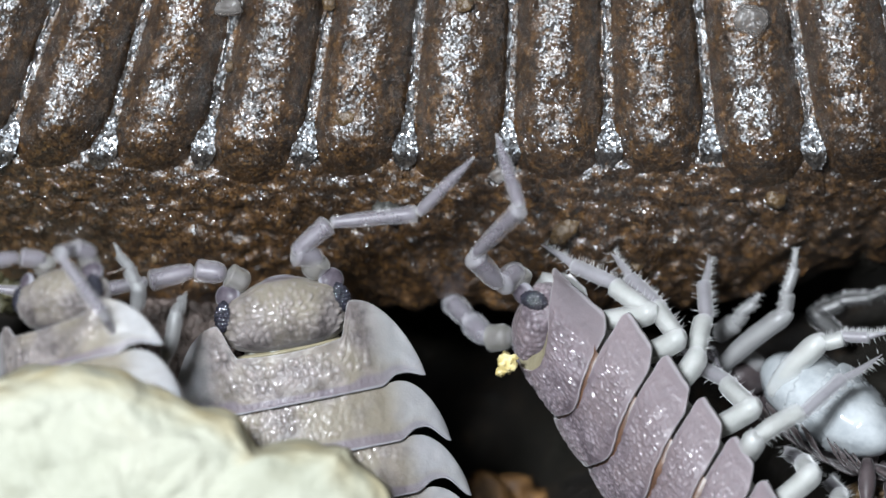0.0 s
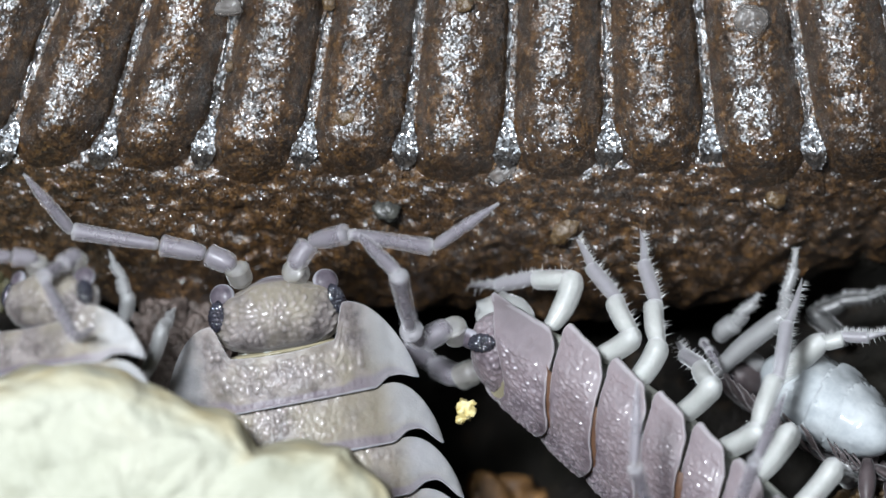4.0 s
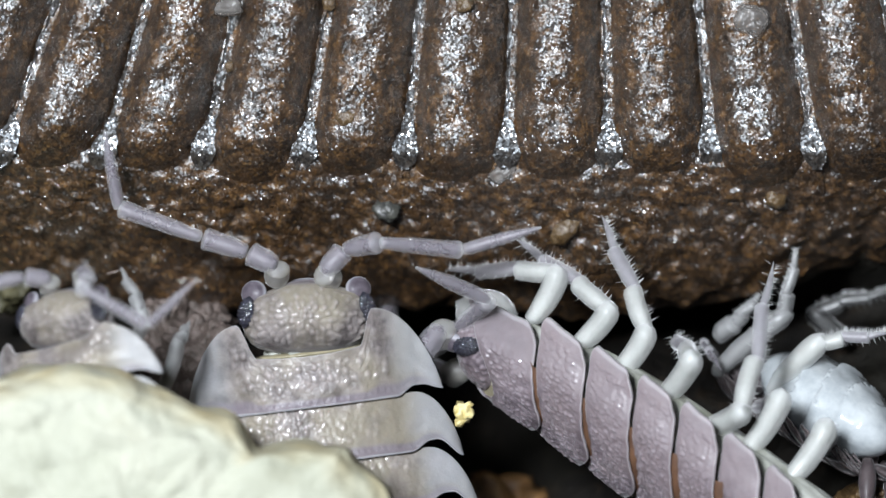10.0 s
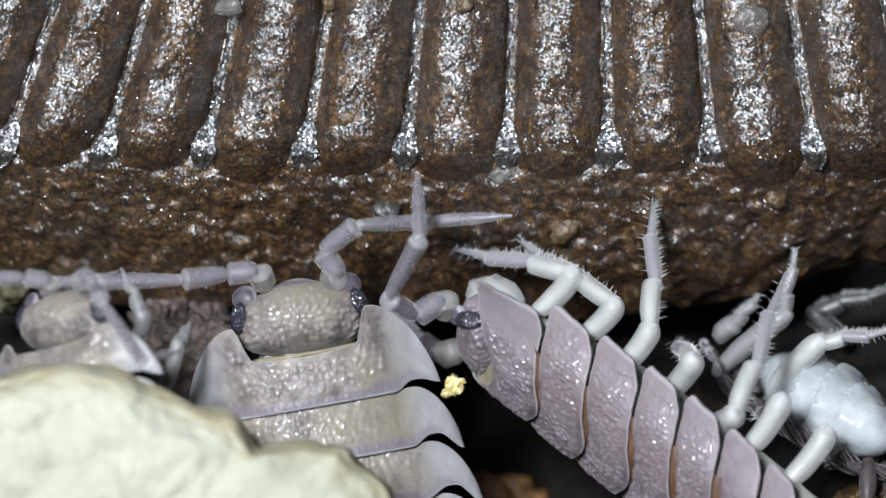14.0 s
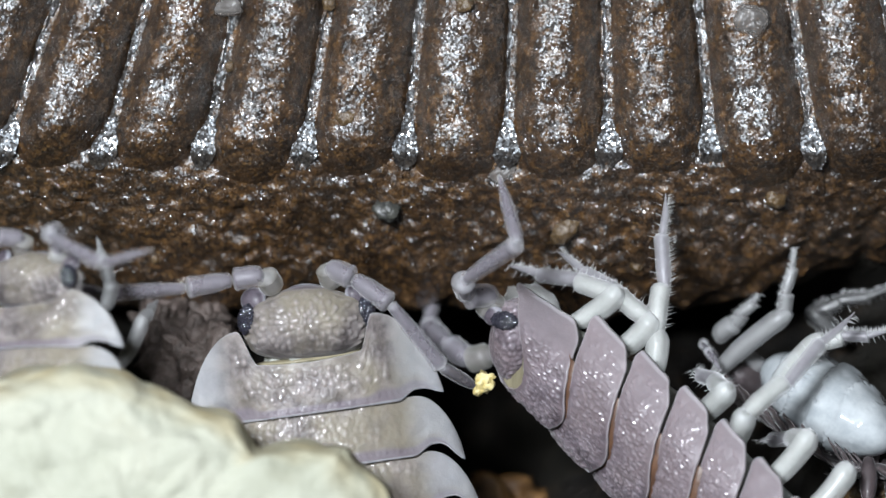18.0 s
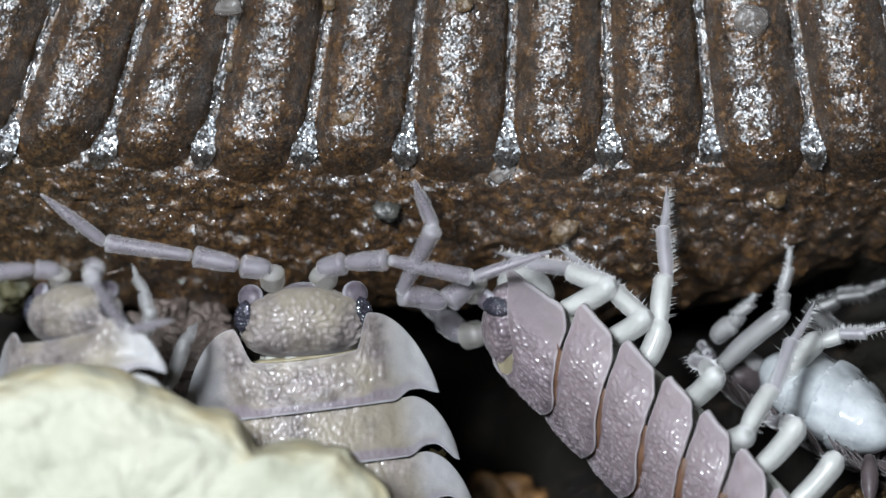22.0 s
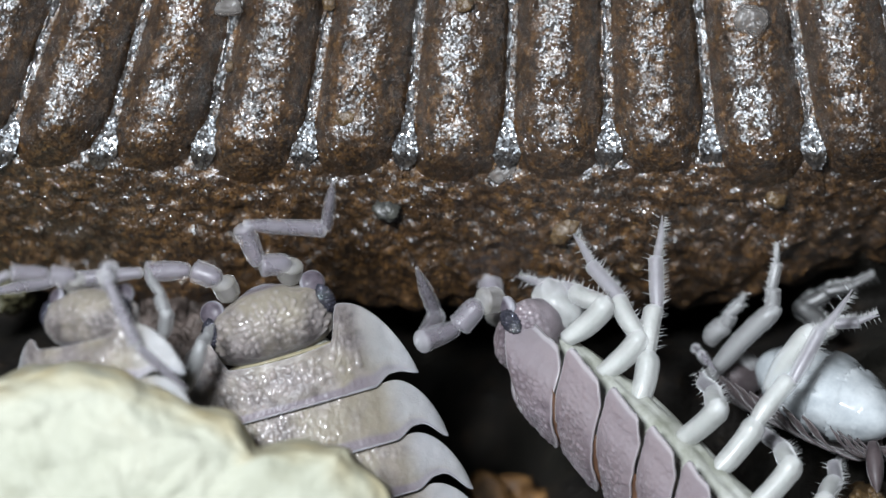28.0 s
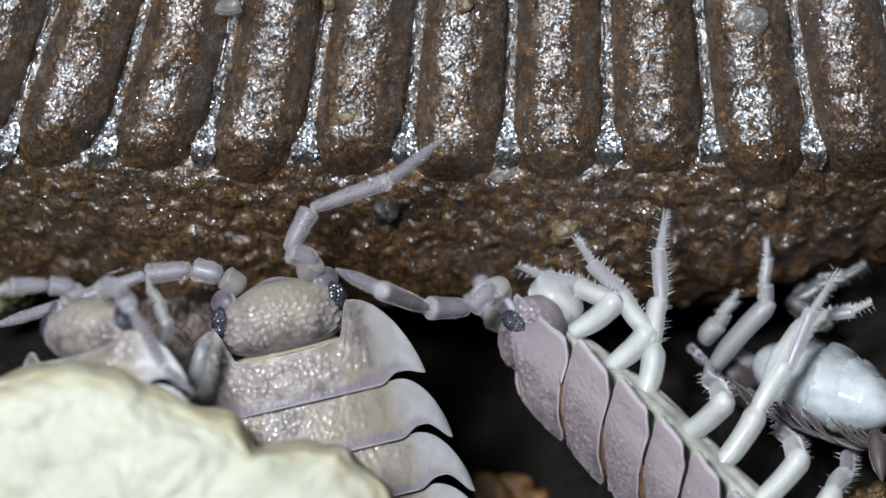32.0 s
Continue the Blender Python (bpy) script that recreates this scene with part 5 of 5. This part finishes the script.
CRUMB_PATH.add(19.4, (840, 745), (1.2, 0))
CRUMB_PATH.add(20, (770, 815), (0.9, 0))
CRUMB_PATH.add(32, (770, 815), (0.9, 0))
NEAR_LEFT = Track()
NEAR_LEFT.add(0, (1010, 1300), (930, 1270), (805, 1215))
NEAR_LEFT.add(0.7, (1010, 1000), (930, 970), (805, 930))
NEAR_LEFT.add(1, (1010, 930), (930, 872), (805, 815))
NEAR_LEFT.add(2, (1100, 960), (1120, 900), (1090, 850))
NEAR_LEFT.add(3, (1160, 940), (1135, 860), (1142, 690))
NEAR_LEFT.add(5.5, (1150, 930), (1105, 780), (1110, 570))
NEAR_LEFT.add(6, (1190, 900), (1075, 785), (1092, 600))
NEAR_LEFT.add(6.5, (1220, 900), (1130, 810), (1010, 850))
NEAR_LEFT.add(7, (1210, 880), (1165, 760), (1150, 640))
NEAR_LEFT.add(7.5, (1180, 900), (1150, 640), (1150, 440))
NEAR_LEFT.add(8, (1170, 900), (1110, 720), (1062, 540))
NEAR_LEFT.add(8.5, (1150, 930), (1060, 870), (940, 830))
NEAR_LEFT.add(9, (1150, 1060), (1100, 1000), (1000, 960))
NEAR_LEFT.add(10, (1150, 1300), (1100, 1250), (1000, 1200))
NEAR_LEFT.add(32, (1150, 1300), (1100, 1250), (1000, 1200))
NEAR_RIGHT = Track()
NEAR_RIGHT.add(0, (1310, 1300), (1330, 1200), (1400, 1100))
NEAR_RIGHT.add(1, (1310, 1040), (1330, 960), (1400, 900))
NEAR_RIGHT.add(3, (1290, 930), (1310, 840), (1385, 740))
NEAR_RIGHT.add(5.5, (1310, 930), (1370, 780), (1400, 640))
NEAR_RIGHT.add(6, (1310, 920), (1390, 740), (1440, 600))
NEAR_RIGHT.add(7, (1320, 920), (1370, 800), (1440, 690))
NEAR_RIGHT.add(7.5, (1310, 900), (1330, 700), (1385, 480))
NEAR_RIGHT.add(8, (1310, 950), (1370, 900), (1420, 840))
NEAR_RIGHT.add(8.5, (1310, 1000), (1370, 950), (1400, 900))
NEAR_RIGHT.add(9, (1310, 1100), (1370, 1050), (1400, 1000))
NEAR_RIGHT.add(10, (1310, 1300), (1330, 1250), (1400, 1200))
NEAR_RIGHT.add(32, (1310, 1300), (1330, 1250), (1400, 1200))
NEAR_BODY = Track()
NEAR_BODY.add(0, (1265, 1420))
NEAR_BODY.add(1, (1262, 1080))
NEAR_BODY.add(8.5, (1262, 1080))
NEAR_BODY.add(9.5, (1290, 1250))
NEAR_BODY.add(10.5, (1290, 1420))
NEAR_BODY.add(32, (1290, 1420))

STEPS = [round(0.2 * k, 1) for k in range(161)]


def turned(body, angle):
    """The turn in a body's own space that looks like a turn by angle (degrees) seen from above."""
    r = body.to_3x3().to_4x4()
    return r.inverted() @ Matrix.Rotation(radians(angle), 4, "Z") @ r


def mid_pose(t):
    (lx, ly), (rx, ry) = MID_BODY.at(t)
    ang = math.degrees(math.atan2(ly - ry, rx - lx))
    body_ang = 6.0 + 0.55 * ang
    m = spot((lx + rx) / 2, (ly + ry) / 2, 2.1)
    neck = m - Matrix.Rotation(radians(ang), 3, "Z") @ Vector((0, 0.60 * MM, 0))
    body = pose(neck.x, neck.y, 1.75 * MM, 0, 0, body_ang)
    return body, turned(body, ang - body_ang)


def side_pose(t):
    (ex, ey), (gx, gy), (rz, ry) = SIDE_BODY.at(t)
    sc = RIGHT["sc"]
    r = pose(0, 0, 0, 0, 0, rz) @ pose(0, 0, 0, -20, 0, 0) @ pose(0, 0, 0, 0, ry, 0)
    right = Vector((math.cos(radians(rz)), math.sin(radians(rz)), 0))
    w, y0, y1, yc, h = PLATES[0]
    ridge = [Vector((w * u * RIGHT["wf"], y1, h * RIGHT["hf"] * (1 - abs(u) ** 2.3))) * sc * MM for u in np.linspace(-1, 1, 41)]
    far = min(ridge, key=lambda p: (r @ p).dot(right))
    g = spot(gx, gy, 1.5)
    at = g - r @ far
    body = Matrix.Translation((at.x, at.y, 1.2 * MM)) @ r
    ahead = Vector((0, 0.22, 0)) * sc * MM
    eye = r @ (Vector((0.64, 0.47, 0.36)) * sc * MM)
    want = spot(ex, ey, 2.2) - Vector((at.x, at.y, 0)) - r @ ahead
    turn = math.degrees(math.atan2(want.y, want.x) - math.atan2(eye.y, eye.x))
    turn = (turn + 180) % 360 - 180
    return body, Matrix.Translation(ahead) @ turned(body, max(-38, min(38, turn))) @ Matrix.Rotation(radians(-7), 4, "Y")


def hidden_pose(t):
    (cx, cy), (rz, _) = HIDDEN_BODY.at(t)
    r = pose(0, 0, 0, 0, 0, rz) @ pose(0, 0, 0, -12, 0, 0) @ pose(0, 0, 0, 0, -38, 0)
    corner = r @ (Vector((1.92, -0.74, 0.10)) * LEFT["sc"] * MM)
    p = spot(cx, cy, 5.4) - corner
    body = Matrix.Translation((p.x, p.y, 4.1 * MM)) @ r
    return body, Matrix.Translation(Vector((0.12, -0.05, 0.28)) * MM) @ Matrix.Rotation(radians(-6), 4, "Z")


def feeler_joints(root, targets, sc, low, state):
    """Joints of an antenna from its root: fixed lengths, foreshortened pieces rise or sink."""
    l0, l1, l2, l3, l4 = [x * sc * MM for x in FEELER_LENGTHS]
    (cx, cy), rest = targets[0], targets[1:]
    c = spot(cx, cy, root.z / MM)
    flat = (c - root).length
    reach = (l0 + l1) * 0.97
    if flat > reach:
        c = root + (c - root) * (reach / flat)
    else:
        c.z += 0.6 * math.sqrt(max(0.0, (reach * 0.92) ** 2 - min(flat, reach * 0.92) ** 2))
    joints = [root, knee_of(root, c, l0, l1, Vector((0, 0.7, 0.7))), c]
    for k, ((x, y), length) in enumerate(zip(rest, (l2, l3, l4))):
        a = joints[-1]
        b = spot(x, y, a.z / MM)
        d = b - a
        n = d.length
        if n > length:
            d = d * (length / n)
        rise = math.sqrt(max(0.0, length * length - d.length_squared)) * 0.9
        floor_z = husk_top(x, y) + (0.95 if y < 280 else 0.35) if y < 560 else low
        up, down = abs(a.z / MM + rise / MM - max(floor_z, low + 1.2 if y < 560 else low)), abs(a.z / MM - rise / MM - max(floor_z, low + 1.2 if y < 560 else low))
        sign = 1 if up <= down else -1
        if a.z / MM - rise / MM < floor_z - 0.3 and y < 560:
            sign = 1
        d.z = rise * sign
        if a.z + d.z < floor_z * MM and y < 560:
            dz = min(0.85 * length, floor_z * MM - a.z)
            flat = Vector((d.x, d.y, 0))
            d = flat.normalized() * math.sqrt(length * length - dz * dz) if flat.length > 1e-9 else Vector((0, 0, 0))
            d.z = dz
        b = a + d.normalized() * length
        joints.append(b)
    return joints


def frames_along(joints, before):
    """A pose for each piece of a chain, turning as little as can be from the one before."""
    out = []
    for k, (a, b) in enumerate(zip(joints, joints[1:])):
        d = (b - a).normalized()
        if before is None:
            q = Vector((0, 1, 0)).rotation_difference(d)
        else:
            old = before[k].to_quaternion()
            q = (old @ Vector((0, 1, 0))).rotation_difference(d) @ old
        out.append(Matrix.Translation(a) @ q.to_matrix().to_4x4())
    return out


def animate(louse, body_at, feelers, toes=None):
    rows = {}
    before, state = [None, None], [{}, {}]
    leg_before = {}
    sc = louse["sc"]
    for t in STEPS:
        body, head = body_at(t)
        inv = body.inverted()
        rows.setdefault(louse["thing"], []).append((t, body))
        rows.setdefault(louse["head"], []).append((t, head))
        skull = body @ head
        for i, side in enumerate((-1, 1)):
            root = skull @ (Vector((side * 0.42, 0.98 if louse is not RIGHT else 0.86, 0.12)) * sc * MM)
            joints = feelers[i](t, root, skull, state[i])
            before[i] = frames_along(joints, before[i])
            for ob, m in zip(louse["feelers"][i], before[i]):
                rows.setdefault(ob, []).append((t, inv @ m))
        for k, track in enumerate(toes or ()):
            (x, y), = track.at(t)
            hip = body @ (Vector((HIP[0] * louse["wf"], 0.10 - 0.68 * k, HIP[1])) * sc * MM)
            upper, lower = leg_lengths(k)
            z = husk_top(x, y) + 0.12 if y < 520 else 1.0
            if k in (3, 5, 6):
                z = 0.6
            if k == 4:
                z = 2.3
            toe = spot(x, y, z)
            ahead = body.to_3x3() @ Vector((0, 1, 0))
            kn = knee_of(hip, toe, upper * sc * MM, lower * sc * MM, Vector((ahead.y, -ahead.x, 0.15)))
            toe = kn + (toe - kn).normalized() * lower * sc * MM
            leg_before[k] = frames_along([hip, kn, toe], leg_before.get(k))
            for ob, m in zip(louse["legs"][(k, 1)], leg_before[k]):
                rows.setdefault(ob, []).append((t, inv @ m))
    for ob, r in rows.items():
        walk(ob, r)


def motions():
    def by_track(track, sc, low):
        return lambda t, root, skull, state: feeler_joints(root, track.at(t), sc, low, state)

    def inner(t, root, skull, state):
        d, e, tip = HIDDEN_INNER.at(t)
        r = ((root.x / MM - CX) / UNIT + 784, 441 - (root.y / MM - CY) / UNIT)
        c = (0.5 * (r[0] + d[0]), min(r[1], d[1]) - 12)
        return feeler_joints(root, [c, d, e, tip], LEFT["sc"], 5.2, state)

    def outer(t, root, skull, state):
        r = ((root.x / MM - CX) / UNIT + 784, 441 - (root.y / MM - CY) / UNIT)
        sway = 12 * math.sin(t * 1.3)
        return feeler_joints(root, [(r[0] - 50, r[1] - 30), (r[0] - 120, r[1] - 20 + sway), (r[0] - 240, r[1] + 40 + sway), (r[0] - 340, r[1] + 90)], LEFT["sc"], 5.2, state)

    def lower(t, root, skull, state):
        sc = RIGHT["sc"]
        pts = [root] + [skull @ (Vector(p) * sc * MM) for p in ((-0.62, 1.25, 0.2), (-0.72, 1.62, 0.0), (-0.95, 2.1, -0.35), (-1.2, 2.4, -1.5), (-1.0, 2.4, -2.6))]
        out = [root]
        for a, b, length in zip(pts, pts[1:], FEELER_LENGTHS):
            out.append(out[-1] + (b - a).normalized() * length * sc * MM)
        return out

    animate(MIDDLE, mid_pose, (by_track(MID_LEFT, 1.0, 1.2), by_track(MID_RIGHT, 1.0, 1.2)))
    animate(RIGHT, side_pose, (lower, by_track(SIDE_UPPER, RIGHT["sc"], 1.6)), SIDE_TOES)
    animate(LEFT, hidden_pose, (outer, inner))

    def near_pose(t):
        (x, y), = NEAR_BODY.at(t)
        p = spot(x, y, 4.2)
        return pose(p.x, p.y, 4.0 * MM, 12, 0, 8), Matrix.Identity(4)

    def reach(track):
        def joints(t, root, skull, state):
            d, e, tip = track.at(t)
            r = ((root.x / MM - CX) / UNIT + 784, 441 - (root.y / MM - CY) / UNIT)
            return feeler_joints(root, [(0.5 * (r[0] + d[0]), 0.5 * (r[1] + d[1])), d, e, tip], 1.0, 4.2, state)
        return joints

    back = hidden_pose(7.0)[0].inverted()
    for key, hip, bend, toe in (((0, 1), (228, 590, 3.6), (240, 540, 3.9), (214, 455, 3.6)), ((1, 1), (262, 690, 3.4), (298, 604, 3.6), (330, 560, 3.0))):
        a, k, c = (back @ spot(*p) for p in (hip, bend, toe))
        basis, shank = LEFT["legs"][key]
        basis.matrix_basis = aim(a, k) @ Matrix.Diagonal((1.0, (k - a).length / (0.72 * LEFT["sc"] * MM), 1.0, 1))
        shank.matrix_basis = aim(k, c) @ Matrix.Diagonal((0.9, (c - k).length / (1.8 * LEFT["sc"] * MM), 0.9, 1))

    animate(NEAR, near_pose, (reach(NEAR_LEFT), reach(NEAR_RIGHT)))
    walk(crumb, [(t, Matrix.Translation(spot(*CRUMB_PATH.at(t)[0], CRUMB_PATH.at(t)[1][0])) @ Matrix.Rotation(0.4 * math.sin(t * 0.7), 4, "Z")) for t in STEPS])

    def upturned(x, y, rz, ry):
        p = spot(x, y, 0.6)
        return pose(p.x, p.y, 0.0, 0, 0, rz) @ pose(0, 0, 0, -44, 0, 0) @ pose(0, 0, 0, 0, ry, 0)

    walk(UPTURNED["thing"], [(0, upturned(1340, 676, 56, -100)), (20, upturned(1340, 677, 57, -100)), (23, upturned(1337, 676, 59, -100)), (25, upturned(1334, 675, 61, -99)), (28, upturned(1332, 675, 64, -98)), (32, upturned(1328, 670, 68, -97))])
    inv = upturned(1340, 668, 56, -100).inverted()
    usc = UPTURNED["sc"] * MM
    for key, hip, bend, toe in (((1, 1), (1262, 655, 0.3), (1385, 555, 0.7), (1408, 432, 0.9)), ((0, 1), (1270, 590, 0.0), (1300, 565, 0.2), (1342, 512, 0.4)), ((3, 1), (1362, 692, 1.0), (1448, 600, 1.5), (1570, 574, 1.6)), ((3, -1), (1500, 600, -0.8), (1440, 545, -0.6), (1575, 500, -0.5))):
        a, k, c = (inv @ spot(*p) for p in (hip, bend, toe))
        basis, shank = UPTURNED["legs"][key]
        basis.matrix_basis = aim(a, k) @ Matrix.Diagonal((2.3, (k - a).length / (0.72 * usc), 2.3, 1))
        shank.matrix_basis = aim(k, c) @ Matrix.Diagonal((1.8, (c - k).length / (1.8 * usc), 1.8, 1))
    for i, side in enumerate((-1, 1)):
        at = Vector((side * 0.42, 0.98, 0.12))
        for ob, length, step in zip(UPTURNED["feelers"][i], FEELER_LENGTHS, ((0.6, 0.8, -0.3), (0.9, 0.3, -0.5), (1, -0.4, -0.3), (0.7, -1, 0), (0.3, -1, 0.2))):
            d = Vector((step[0] * side, step[1], step[2])).normalized()
            b = at + d * length
            ob.matrix_basis = aim(at * UPTURNED["sc"] * MM, b * UPTURNED["sc"] * MM)
            at = b


motions()
